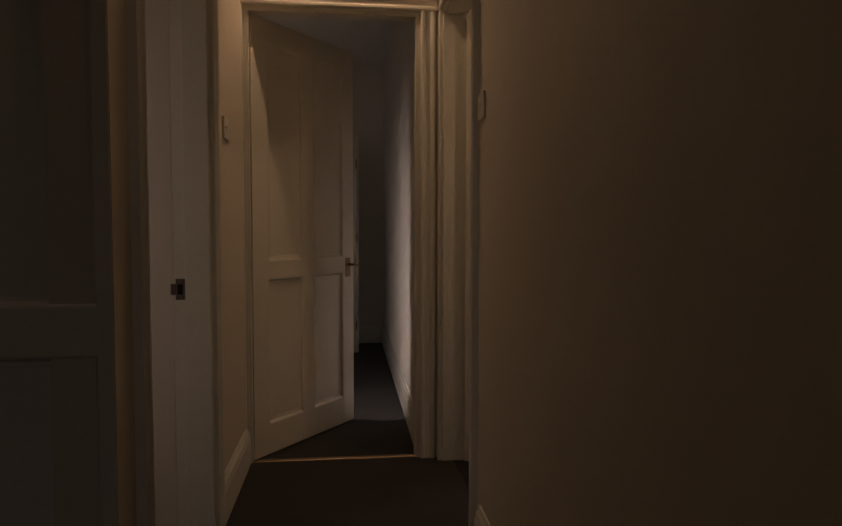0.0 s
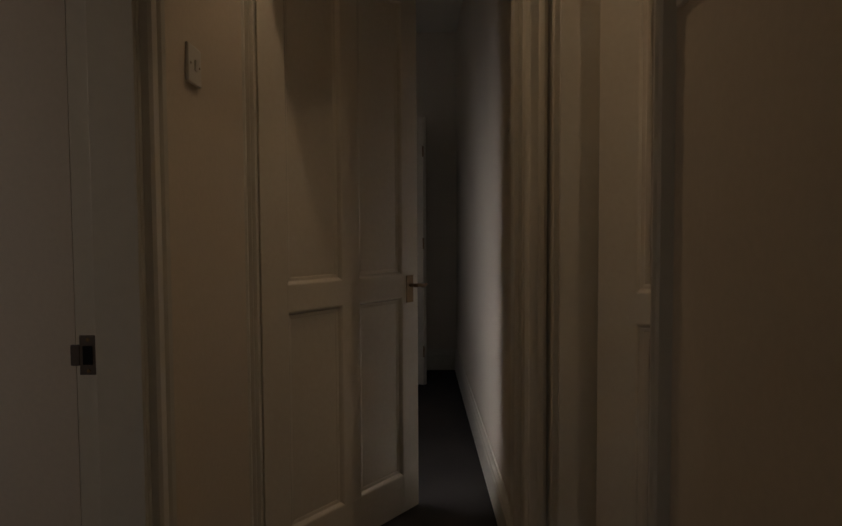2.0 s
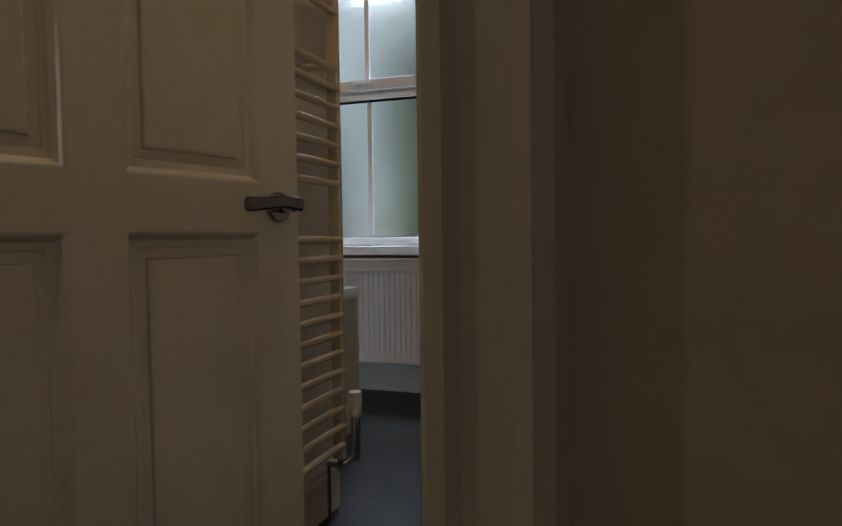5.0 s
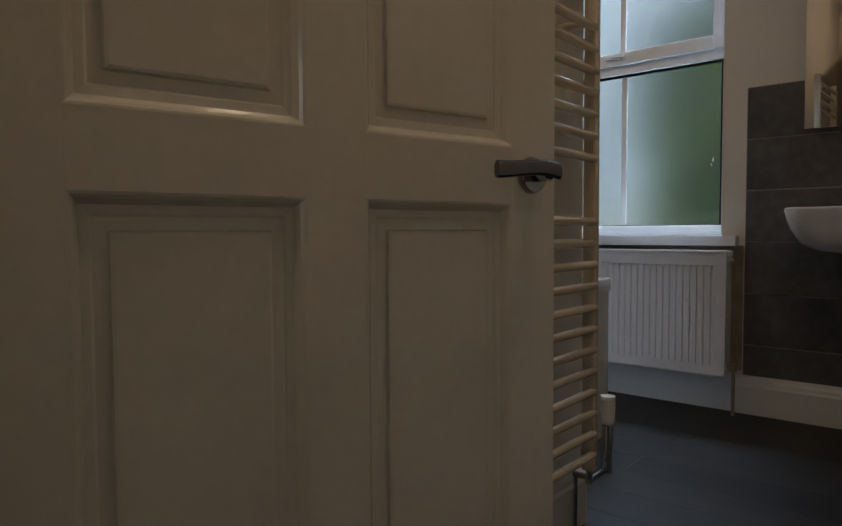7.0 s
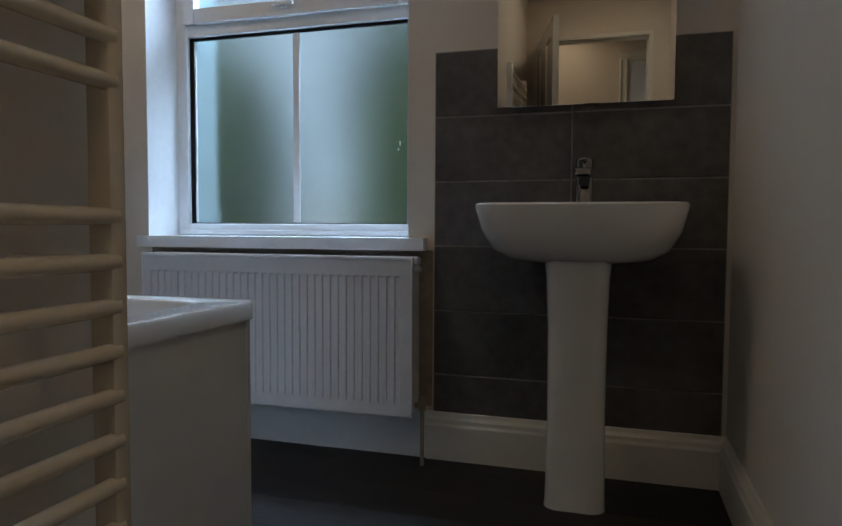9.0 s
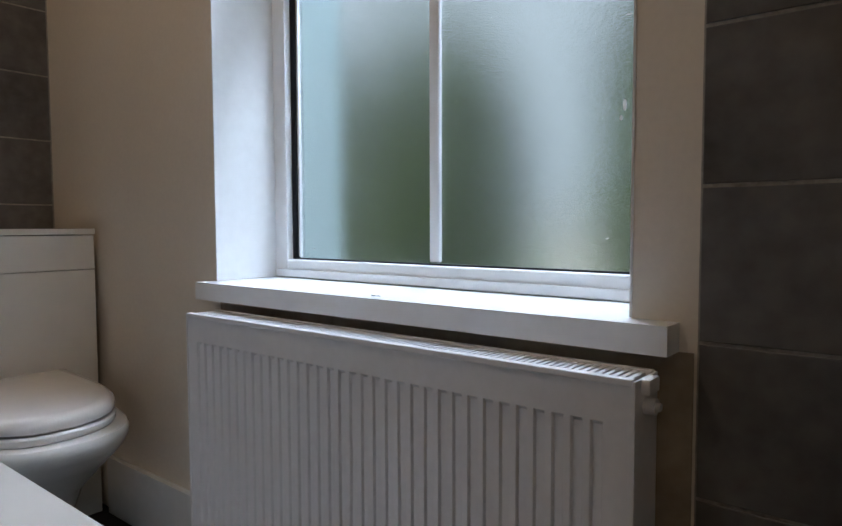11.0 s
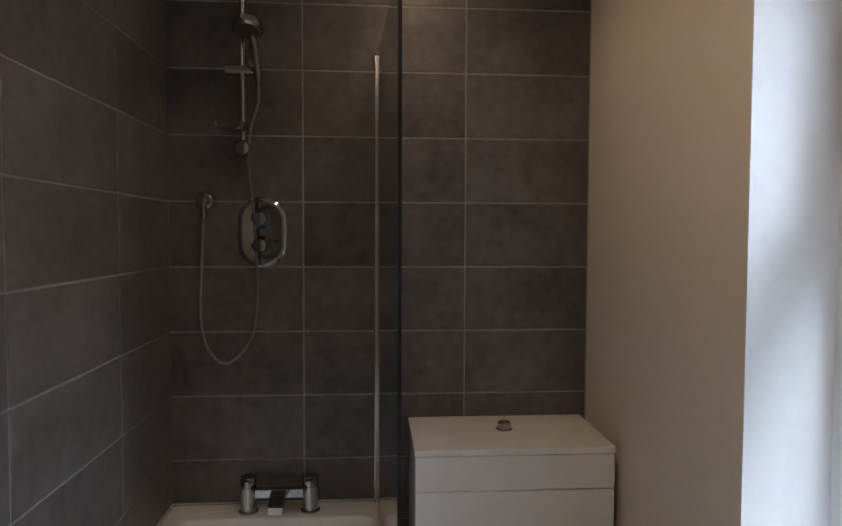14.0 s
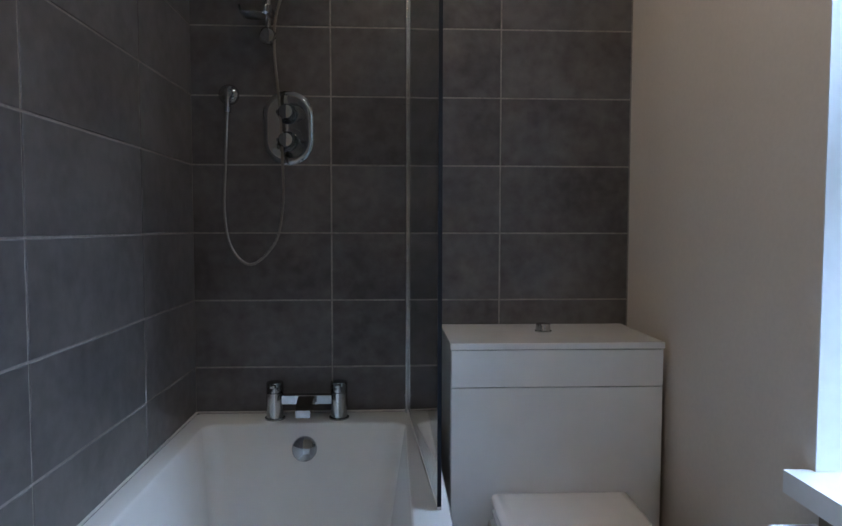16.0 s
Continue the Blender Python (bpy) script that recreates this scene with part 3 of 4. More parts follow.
for d in ((gx0, gx0 + 0.018, gz0, gz1), (gx1 - 0.018, gx1, gz0, gz1), (gx0 + 0.018, gx1 - 0.018, gz0, gz0 + 0.004), (gx0 + 0.018, gx1 - 0.018, gz1 - 0.012, gz1)):
    part("gasket", boxes((d[0], d[1], 0.226, 0.239, d[2], d[3])), RUBBER, win, "black rubber glazing gasket")
part("spacer", boxes((gx0 + 0.019, gx0 + 0.026, 0.232, 0.239, gz0 + 0.008, gz1 - 0.013)), UPVC, win)
part("glazing_bar", boxes((1.588, 1.618, 0.226, 0.2395, gz0 + 0.007, gz1 - 0.012), bevel=0.004), UPVC, win)
part("glazing_bar", boxes((1.588, 1.618, 0.203, 0.2155, TZ1 + 0.055, WZ1 - 0.105), bevel=0.004), UPVC, win)
bm = boxes((1.52, 1.62, 0.166, 0.178, 1.762, 1.776), bevel=0.004)
box(bm, 1.55, 1.59, 0.176, 0.186, 1.752, 1.786, 0.003)
part("window_handle", bm, UPVC, win, "white window handle")
for x, z, w, h in ((2.062, 1.19, 0.004, 0.012), (2.055, 1.165, 0.003, 0.006), (2.068, 1.36, 0.007, 0.0015), (1.16, 0.893, 0.009, 0.0013), (2.03, 0.93, 0.003, 0.002)):
    bm = bmesh.new()
    lathe(bm, [(0, 0.0012), (1, 0.0006), (1, 0.0)], pose(x, 0.2395, z, 90) @ Matrix.Diagonal((w, h, 1, 1)), 7)
    part("paint_fleck", bm, UPVC, lower, "white paint fleck on the glass")
sill = structure("window_sill", boxes((1.015, 2.246, -0.048, 0.007, 0.765, 0.81), (WX0, WX1, 0.007, 0.21, 0.766, 0.81)), UPVC, "white painted window sill, worn at its end")
bit = thing("plaster_crumb", pose(1.63, -0.01, 0.81), "small white plaster crumb lying on the sill", "crumb")
bm = bmesh.new()
for dx, dy, r in ((0, 0, 0.005), (0.009, 0.003, 0.003), (-0.008, 0.002, 0.004)):
    bmesh.ops.create_icosphere(bm, subdivisions=1, radius=r, matrix=Matrix.Translation((dx, dy, r * 0.45)) @ Matrix.Diagonal((1.4, 1, 0.5, 1)))
part("crumb", bm, UPVC, bit)
structure("reveal_lining", boxes((WX0, WX0 + 0.004, 0.006, FY0, 0.811, WZ1), (WX1 - 0.004, WX1, 0.006, FY0, 0.811, WZ1)), UPVC, "white painted window reveals")
# First box: stained plaster. Second: gap shade under the sill, put into colour.
structure("plaster_stain_and_sill_shade", boxes((2.19, 2.268, 0.004, 0.0075, 0.19, 0.765), (1.05, 2.19, 0.004, 0.0075, 0.6, 0.765)), STAIN_SHADE, "stained bare plaster beside the radiator, with shade painted brown under the sill")

# ---- radiator ----
rad = thing("radiator", pose(1.110, -0.040, 0.19), "white double panel radiator with a top grille under the window", "radiator")
RL, RH = 1.118, 0.552


def ribbed_panel(y):
    """A pressed steel panel with upright flutes."""
    bm = bmesh.new()
    n = 34
    pitch = (RL - 0.07) / n
    xs, dip = [0.0], [0.0]
    for k in range(n):
        x = 0.035 + k * pitch
        for u, d in ((0.10, 0), (0.19, 1), (0.66, 1), (0.75, 0)):
            xs.append(x + u * pitch)
            dip.append(d)
    xs.append(RL)
    dip.append(0)
    rows = [(0.0, 0), (0.032, 0), (0.045, 1), (RH - 0.070, 1), (RH - 0.064, 0), (RH - 0.004, 0)]
    grid = [[bm.verts.new((x, y + 0.0052 * d * on, z)) for x, d in zip(xs, dip)] for z, on in rows]
    for a, b in zip(grid, grid[1:]):
        for k in range(len(xs) - 1):
            bm.faces.new((a[k], a[k + 1], b[k + 1], b[k]))
    return bm


part("front_panel", ribbed_panel(-0.089), ENAMEL, rad, "fluted pressed steel panel", True)
part("rear_panel", ribbed_panel(-0.012), ENAMEL, rad)
part("side_cover", boxes((-0.004, 0.0, -0.092, -0.004, 0.01, RH), bevel=0.001), ENAMEL, rad)
part("side_cover", boxes((RL, RL + 0.004, -0.092, -0.004, 0.01, RH), bevel=0.001), ENAMEL, rad)
part("bottom_edge", boxes((0.0, RL, -0.090, -0.080, -0.012, 0.001), bevel=0.002), ENAMEL, rad)
part("top_edge", boxes((0.0, RL, -0.093, -0.078, RH - 0.008, RH + 0.003), bevel=0.002), ENAMEL, rad)
part("top_edge", boxes((0.0, RL, -0.018, -0.004, RH - 0.008, RH + 0.003), bevel=0.002), ENAMEL, rad)
bm = bmesh.new()
for k in range(92):
    x = 0.012 + k * (RL - 0.024) / 91
    box(bm, x - 0.0035, x + 0.0035, -0.078, -0.018, RH - 0.008, RH)
tagged(part("top_grille", bm, ENAMEL, rad, "slotted steel top grille"), kind="stuff")
part("grille_tray", boxes((0.005, RL - 0.005, -0.078, -0.018, RH - 0.05, RH - 0.046)), IRON, rad)
bm = bmesh.new()
box(bm, RL + 0.001, RL + 0.017, -0.070, -0.030, RH - 0.022, RH + 0.001, 0.004)
rod(bm, (RL, -0.052, RH - 0.040), (RL + 0.020, -0.052, RH - 0.040), 0.012)
rod(bm, (RL + 0.019, -0.052, RH - 0.040), (RL + 0.026, -0.052, RH - 0.040), 0.006)
part("air_valve", bm, ENAMEL, rad, "painted end cap and air valve", True)
bm = bmesh.new()
rod(bm, (RL - 0.01, -0.05, 0.025), (RL + 0.035, -0.05, 0.025), 0.010)
rod(bm, (RL + 0.03, -0.05, 0.04), (RL + 0.03, -0.05, -0.19), 0.0075)
rod(bm, (RL + 0.03, -0.05, 0.01), (RL + 0.03, -0.05, 0.055), 0.014)
# The brown puts the shade behind the radiator into the pipe's colour.
part("tail_pipe", bm, STAIN_SHADE, rad, "painted pipe and valve, shade put into its brown colour", True)
for x in (0.2, RL - 0.2):
    part("bracket", boxes((x - 0.02, x + 0.02, -0.004, 0.048, 0.12, 0.42)), BRUSHED, rad)

# ---- basin ----
basin = thing("pedestal_basin", pose(2.800, 0, 0), "white ceramic basin with rounded corners on a tall pedestal", "basin")
BW, BD = 0.300, 0.425


def basin_ring(z, w, d, r, off=0.0):
    return rounded(-w, w, -d, -0.004 - off, z, r, 7)


bm = bmesh.new()
skin(bm, [basin_ring(0.742, 0.10, 0.28, 0.06), basin_ring(0.745, 0.165, 0.325, 0.09), basin_ring(0.758, 0.218, 0.365, 0.10), basin_ring(0.785, 0.258, 0.392, 0.10), basin_ring(0.84, 0.285, 0.414, 0.085),
          basin_ring(0.905, BW - 0.001, BD - 0.001, 0.07), basin_ring(0.916, BW, BD, 0.07), basin_ring(0.9215, BW - 0.004, BD - 0.004, 0.068), basin_ring(0.922, BW - 0.012, BD - 0.012, 0.06, 0.01),
          basin_ring(0.918, BW - 0.022, BD - 0.022, 0.07, 0.11), basin_ring(0.86, BW - 0.04, BD - 0.04, 0.09, 0.13), basin_ring(0.80, BW - 0.10, BD - 0.09, 0.10, 0.16), basin_ring(0.785, 0.05, 0.29, 0.04, 0.21)], True, True)
part("bowl", bm, CERAMIC, basin, "", True)
bm = bmesh.new()
skin(bm, [rounded(-w, w, -d, -b0, z, 0.045, 6) for z, w, d, b0 in ((0.0, 0.092, 0.33, 0.12), (0.02, 0.090, 0.328, 0.12), (0.25, 0.086, 0.318, 0.12), (0.55, 0.088, 0.325, 0.11), (0.70, 0.093, 0.34, 0.10), (0.752, 0.098, 0.35, 0.09))], True, True)
part("pedestal", bm, CERAMIC, basin, "", True)
tap = thing("basin_tap", pose(2.806, -0.105, 0.920), "chrome square-edged mono basin mixer tap", "tap")
bm = bmesh.new()
skin(bm, [rounded(-w, w, -w, w, z, 0.010) for z, w in ((0.0, 0.031), (0.004, 0.031), (0.005, 0.027), (0.088, 0.026), (0.094, 0.023), (0.100, 0.022))], True, True)
body = part("body", bm, CHROME, tap, "", True)
part("spout", boxes((-0.026, 0.026, -0.125, -0.005, 0.092, 0.114), bevel=0.006), CHROME, body)
part("aerator", boxes((-0.016, 0.016, -0.118, -0.095, 0.088, 0.0925), bevel=0.001), RUBBER, body)
bm = bmesh.new()
lathe(bm, [(0, 0.114), (0.022, 0.114), (0.022, 0.119), (0.028, 0.121), (0.029, 0.146), (0.026, 0.152), (0, 0.154)], None, 26)
box(bm, -0.010, 0.010, -0.075, -0.02, 0.142, 0.150, 0.003)
part("lever", bm, CHROME, tap, "", True)

mirror = thing("wall_mirror", pose(2.505, -0.002, 1.262, 1.2), "plain frameless rectangular mirror above the basin", "mirror")
part("backing", boxes((0.012, 0.560, -0.0215, -0.004, 0.012, 0.795)), IRON, mirror)
bm = bmesh.new()
skin(bm, [[Vector((x, y, z)) for x, z in ((i, i), (0.572 - i, i), (0.572 - i, 0.806 - i), (i, 0.806 - i))] for i, y in ((0, -0.022), (0, -0.0285), (0.0015, -0.030))], True, True)
part("glass", bm, MIRROR, mirror, "silvered glass")

# ---- towel rail ----
rail = thing("towel_rail", pose(2.30, -1.617, 0), "tall cream enamelled ladder towel radiator on the wall", "towel rail")
RW = 0.60
levels = [0.245 + 0.0559 * k for k in range(12)] + [1.023 + 0.0553 * k for k in range(7)] + [1.52 + 0.0553 * k for k in range(4)]
for y in (0.0, -RW):
    bm = bmesh.new()
    box(bm, -0.018, 0.018, y - 0.014, y + 0.014, 0.20, 1.74, 0.006)
    part("upright", bm, CREAM, rail, "", True)
for z in levels:
    bm = bmesh.new()
    rod(bm, (0.010, -RW, z), (0.010, 0, z), 0.0115, 14)
    part("rung", bm, CREAM, rail, "", True)
for y in (-0.06, -RW + 0.06):
    for z in (0.8040, 1.3548):
        bm = bmesh.new()
        rod(bm, (2.2155 - 2.30, y, z), (0.008, y, z), 0.012)
        part("bracket", bm, CREAM, rail)
bm = bmesh.new()
rod(bm, (0, 0.0, 0.20), (0, 0.0, 0.165), 0.009)
rod(bm, (0, -0.010, 0.172), (0, 0.112, 0.172), 0.0075)
rod(bm, (0, 0.112, 0.16), (0, 0.112, 0.30), 0.013)
rod(bm, (-0.05, 0.02, 0.0), (-0.05, 0.02, 0.17), 0.006)
rod(bm, (-0.055, 0.02, 0.172), (0.0, 0.02, 0.172), 0.008)
rod(bm, (0, 0.112, 0.245), (0, 0.112, 0.295), 0.016)
valve_body = part("valve_body", bm, BRUSHED, rail, "nickel valve and pipe", True)
bm = bmesh.new()
lathe(bm, [(0, 0.300), (0.015, 0.300), (0.020, 0.307), (0.020, 0.323), (0.0185, 0.325), (0.0185, 0.366), (0.0205, 0.368), (0.020, 0.378), (0, 0.380)], Matrix.Translation((0, 0.112, 0)), 24)
valve_head = part("valve_head", bm, SEATPLASTIC, valve_body, "white ribbed thermostatic head", True)
bm = bmesh.new()
for k in range(16):
    a = 2 * math.pi * k / 16
    rod(bm, (0.0188 * math.cos(a), 0.112 + 0.0188 * math.sin(a), 0.328), (0.0188 * math.cos(a), 0.112 + 0.0188 * math.sin(a), 0.364), 0.0019, 6)
grip_ribs = part("grip_ribs", bm, SEATPLASTIC, valve_body, "", True)
tagged(grip_ribs, kind="stuff")

# ---- bath ----
RIM = 0.645
bath = thing("bathtub", pose(0, 0, 0), "white acrylic straight-sided bathtub with a flat panel", "bathtub")
bx0, bx1, by0, by1 = 0.002, 1.950, SY + 0.002, -0.690
bm = bmesh.new()
skin(bm, [rounded(bx0, bx1, by0, by1, RIM - 0.05, 0.02, 5), rounded(bx0, bx1, by0, by1, RIM - 0.006, 0.02, 5), rounded(bx0 + 0.004, bx1 - 0.004, by0 + 0.004, by1 - 0.004, RIM, 0.018, 5),
          rounded(0.125, bx1 - 0.10, by0 + 0.06, by1 - 0.085, RIM, 0.05, 5), rounded(0.128, bx1 - 0.103, by0 + 0.063, by1 - 0.088, RIM - 0.002, 0.05, 5), rounded(0.132, bx1 - 0.107, by0 + 0.067, by1 - 0.092, RIM - 0.010, 0.05, 5),
          rounded(0.19, bx1 - 0.26, by0 + 0.115, by1 - 0.14, 0.34, 0.085, 5), rounded(0.215, bx1 - 0.33, by0 + 0.135, by1 - 0.16, 0.25, 0.07, 5), rounded(0.27, bx1 - 0.40, by0 + 0.18, by1 - 0.20, 0.215, 0.08, 5)], False, True)
part("tub", bm, ACRYLIC, bath, "", True)
part("side_panel", boxes((0.376, bx1 - 0.010, by1 - 0.030, by1 - 0.010, 0.0, RIM - 0.048), bevel=0.003), ACRYLIC, bath)
part("end_panel", boxes((bx1 - 0.030, bx1 - 0.010, by0 + 0.01, by1 - 0.031, 0.0, RIM - 0.048), bevel=0.003), ACRYLIC, bath)
bm = bmesh.new()
turn = pose(0.147, -1.109, 0.566, 0, 80, 0)
lathe(bm, [(0, 0.016), (0.030, 0.0145), (0.038, 0.011), (0.041, 0.005), (0.041, 0.0), (0.037, -0.004)], turn, 32)
part("overflow_cover", bm, CHROME, bath, "round polished chrome overflow cover", True)
bm = bmesh.new()
lathe(bm, [(0, 0.006), (0.03, 0.005), (0.034, 0.0)], pose(0.50, -1.112, 0.216), 28)
part("waste", bm, CHROME, bath, "chrome waste", True)
structure("bath_sealant", boxes((bx0 + 0.0, bx1, SY, SY + 0.006, RIM + 0.0005, RIM + 0.007), (0.0, 0.006, SY + 0.006, by1, RIM + 0.0005, RIM + 0.007), bevel=0.002), SILICONE, "white sealant bead along the bath")

mixer = thing("bath_mixer", pose(0.072, -1.109, RIM), "chrome deck-mounted bath filler with two round pillars", "tap")
for y in (-0.107, 0.107):
    bm = bmesh.new()
    lathe(bm, [(0, 0), (0.034, 0), (0.034, 0.005), (0.028, 0.006), (0.028, 0.090), (0, 0.090)], Matrix.Translation((0, y, 0)), 28)
    pillar = part("pillar", bm, BRUSHED, mixer, "", True)
    bm = bmesh.new()
    lathe(bm, [(0, 0.092), (0.0285, 0.092), (0.0285, 0.120), (0.0265, 0.125), (0, 0.126)], Matrix.Translation((0, y, 0)), 28)
    box(bm, 0.0, 0.045, y - 0.009, y + 0.009, 0.112, 0.122, 0.002)
    part("lever_cap", bm, CHROME, pillar, "", True)
part("bridge", boxes((-0.014, 0.014, -0.086, 0.086, 0.050, 0.082), bevel=0.003), CHROME, mixer)
bm = bmesh.new()
skin(bm, [[Vector((x, y, z)) for y, z in ((-w, z0), (w, z0), (w, z1), (-w, z1))] for x, w, z0, z1 in ((0.0, 0.026, 0.052, 0.080), (0.045, 0.026, 0.050, 0.077), (0.100, 0.024, 0.040, 0.064), (0.112, 0.023, 0.034, 0.058))], True, True)
part("spout", bm, CHROME, mixer, "flat angled chrome spout")

# ---- shower ----
valve = thing("shower_valve", pose(0.0, -1.173, 1.623), "oval chrome concealed shower valve with two round knobs", "shower valve")
bm = bmesh.new()
skin(bm, [[Vector((0.0 + x, p.x, p.y)) for p in rounded(-0.085 + i, 0.085 - i, -0.124 + i, 0.124 - i, 0, 0.082 - i, 10)] for i, x in ((0, 0.0), (0, 0.006), (0.006, 0.011), (0.02, 0.012), (0.026, 0.009))], True, True)
part("face_plate", bm, CHROME, valve, "polished oval plate", True)
for z in (0.046, -0.046):
    bm = bmesh.new()
    lathe(bm, [(0.034, 0.008), (0.033, 0.022), (0.028, 0.028), (0.026, 0.032), (0.026, 0.062), (0.022, 0.068), (0, 0.069)], pose(0, 0, z, 0, 90, 0), 20)
    box(bm, 0.034, 0.062, -0.032, 0.0, z - 0.006, z + 0.006, 0.003)
    part("knob", bm, CHROME, valve, "", True)

elbow = thing("shower_outlet", pose(0.0, -1.371, 1.733), "round chrome wall outlet for the shower hose", "shower outlet")
bm = bmesh.new()
lathe(bm, [(0, 0), (0.034, 0), (0.034, 0.006), (0.028, 0.014), (0.018, 0.020), (0.016, 0.034), (0, 0.040)], pose(0, 0, 0, 0, 90, 0), 28)
part("flange", bm, CHROME, elbow, "", True)
bm = bmesh.new()
rod(bm, (0.026, 0, 0.004), (0.026, 0, -0.05), 0.010, 16)
rod(bm, (0.026, 0, -0.045), (0.026, 0, -0.062), 0.012, 16)
part("spigot", bm, CHROME, elbow, "", True)

riser = thing("shower_riser", pose(0.055, -1.228, 0), "slim chrome riser rail with sliding holder and soap dish", "shower rail")
bm = bmesh.new()
rod(bm, (0, 0, 1.90), (0, 0, 2.67), 0.011, 18)
part("bar", bm, BRUSHED, riser, "", True)
for z in (1.912, 2.595):
    bm = bmesh.new()
    lathe(bm, [(0, 0), (0.027, 0), (0.027, 0.010), (0.022, 0.016), (0, 0.018)], pose(0.006, 0, z, 0, 90, 0), 24)
    rod(bm, (-0.055, 0, z), (0.008, 0, z), 0.013, 16)
    part("bracket", bm, CHROME, riser, "", True)
bm = bmesh.new()
rod(bm, (0, -0.056, 2.178), (0, 0.066, 2.178), 0.017, 18)
rod(bm, (0, 0.045, 2.178), (0.045, 0.040, 2.190), 0.015, 16)
part("slider", bm, BRUSHED, riser, "", True)
bm = bmesh.new()
skin(bm, [[Vector((0.03 + p.x, p.y, z)) for p in rounded(-0.045 - g, 0.045 + g, -0.080 - g, 0.016 + g, 0, 0.02)] for z, g in ((1.968, -0.01), (1.972, 0.0), (1.992, 0.004))], True, False)
part("soap_dish", bm, CLEAR, riser, "clear plastic soap dish")

head = thing("hand_shower", pose(0.13, -1.195, 2.285), "round chrome hand shower in its holder, with a long metal hose", "hand shower")
bm = bmesh.new()
tilt = pose(0, 0, 0.012, 0, -20, 0)
lathe(bm, [(0, -0.012), (0.044, -0.012), (0.051, -0.007), (0.053, 0.004), (0.050, 0.016), (0.034, 0.024), (0, 0.026)], tilt, 32)
part("rose", bm, CHROME, head, "", True)
bm = bmesh.new()
lathe(bm, [(0, -0.0155), (0.040, -0.015), (0.042, -0.0125), (0, -0.0125)], tilt, 28)
part("nozzle_plate", bm, IRON, head, "dark nozzle plate", True)
bm = bmesh.new()
sweep(bm, spline([(-0.02, 0.005, 0.012), (-0.028, 0.012, -0.02), (-0.036, 0.018, -0.07), (-0.042, 0.024, -0.135), (-0.044, 0.026, -0.16)], 4), 0.0135, 12)
part("grip", bm, CHROME, head, "", True)
hose_line = spline([(-0.044, 0.026, -0.155), (-0.05, 0.024, -0.22), (-0.06, -0.005, -0.31), (-0.065, -0.012, -0.42), (-0.07, 0.002, -0.6), (-0.075, 0.01, -0.80), (-0.08, 0.008, -0.93), (-0.085, -0.02, -1.05),
                    (-0.09, -0.10, -1.122), (-0.095, -0.165, -1.07), (-0.10, -0.190, -0.95), (-0.103, -0.185, -0.78), (-0.104, -0.178, -0.62), (-0.104, -0.176, -0.60)], 14)
bm = bmesh.new()
sweep(bm, hose_line, 0.0046, 8)
part("hose", bm, HOSE, head, "ribbed metal hose", True)
bm = bmesh.new()
for p, q in zip(hose_line[::2], hose_line[1::2]):
    rod(bm, p, p + (q - p).normalized() * 0.004, 0.0051, 8)
tagged(part("hose_ribs", bm, HOSE, head), kind="stuff")

screen = thing("bath_screen", pose(0.02, -0.766, RIM + 0.001, 0, 0, 3.5), "clear hinged glass bath screen on a chrome wall post", "bath screen")
part("wall_post", boxes((-0.018, 0.012, -0.012, 0.012, 0.0, 1.60), bevel=0.003), BRUSHED, screen)
part("pivot_cap", boxes((-0.018, 0.014, -0.014, 0.014, 1.60, 1.612), bevel=0.002), IRON, screen)
pane = part("pane", boxes((0.012, 0.79, -0.003, 0.003, 0.012, 1.598), bevel=0.0008), CLEAR, screen, "clear toughened glass")
part("edge_strip", boxes((0.7905, 0.795, -0.0045, 0.0045, 0.012, 1.598)), RUBBER, pane, "dark edge of the glass")
part("seal", boxes((0.012, 0.79, -0.006, 0.006, 0.001, 0.012), bevel=0.002), SILICONE, pane, "clear bottom seal")
for z in (0.06, 0.54, 1.06, 1.56):
    bm = bmesh.new()
    rod(bm, (0.0, -0.016, z), (0.0, 0.016, z), 0.004, 10)
    part("screw", bm, CHROME, screen)

# ---- toilet ----
unit = thing("cistern_unit", pose(0.002, -0.651, 0), "white laminate boxed cistern unit with a split front", "cistern unit")
UW, UD = 0.632, 0.372
part("carcass", boxes((0, UD - 0.018, 0.0, UW, 0, 0.930), bevel=0.0015), LAMINATE, unit)
part("lower_front", boxes((UD - 0.0175, UD, 0.001, UW - 0.001, 0.0, 0.817), bevel=0.0015), LAMINATE, unit)
part("upper_front", boxes((UD - 0.0175, UD, 0.001, UW - 0.001, 0.820, 0.929), bevel=0.0015), LAMINATE, unit)
unit_lid = part("lid", boxes((0, UD + 0.004, -0.003, UW + 0.003, 0.932, 0.951), bevel=0.002), LAMINATE, unit)
bm = bmesh.new()
lathe(bm, [(0, 0), (0.027, 0), (0.028, 0.004), (0.024, 0.006), (0.023, 0.024), (0.020, 0.027), (0, 0.027)], pose(0.17, 0.318, 0.951), 28)
part("flush_button", bm, BRUSHED, unit_lid, "round chrome flush button", True)

toilet = thing("toilet", pose(0.376, -0.330, 0), "white ceramic back-to-wall toilet with its lid closed", "toilet")


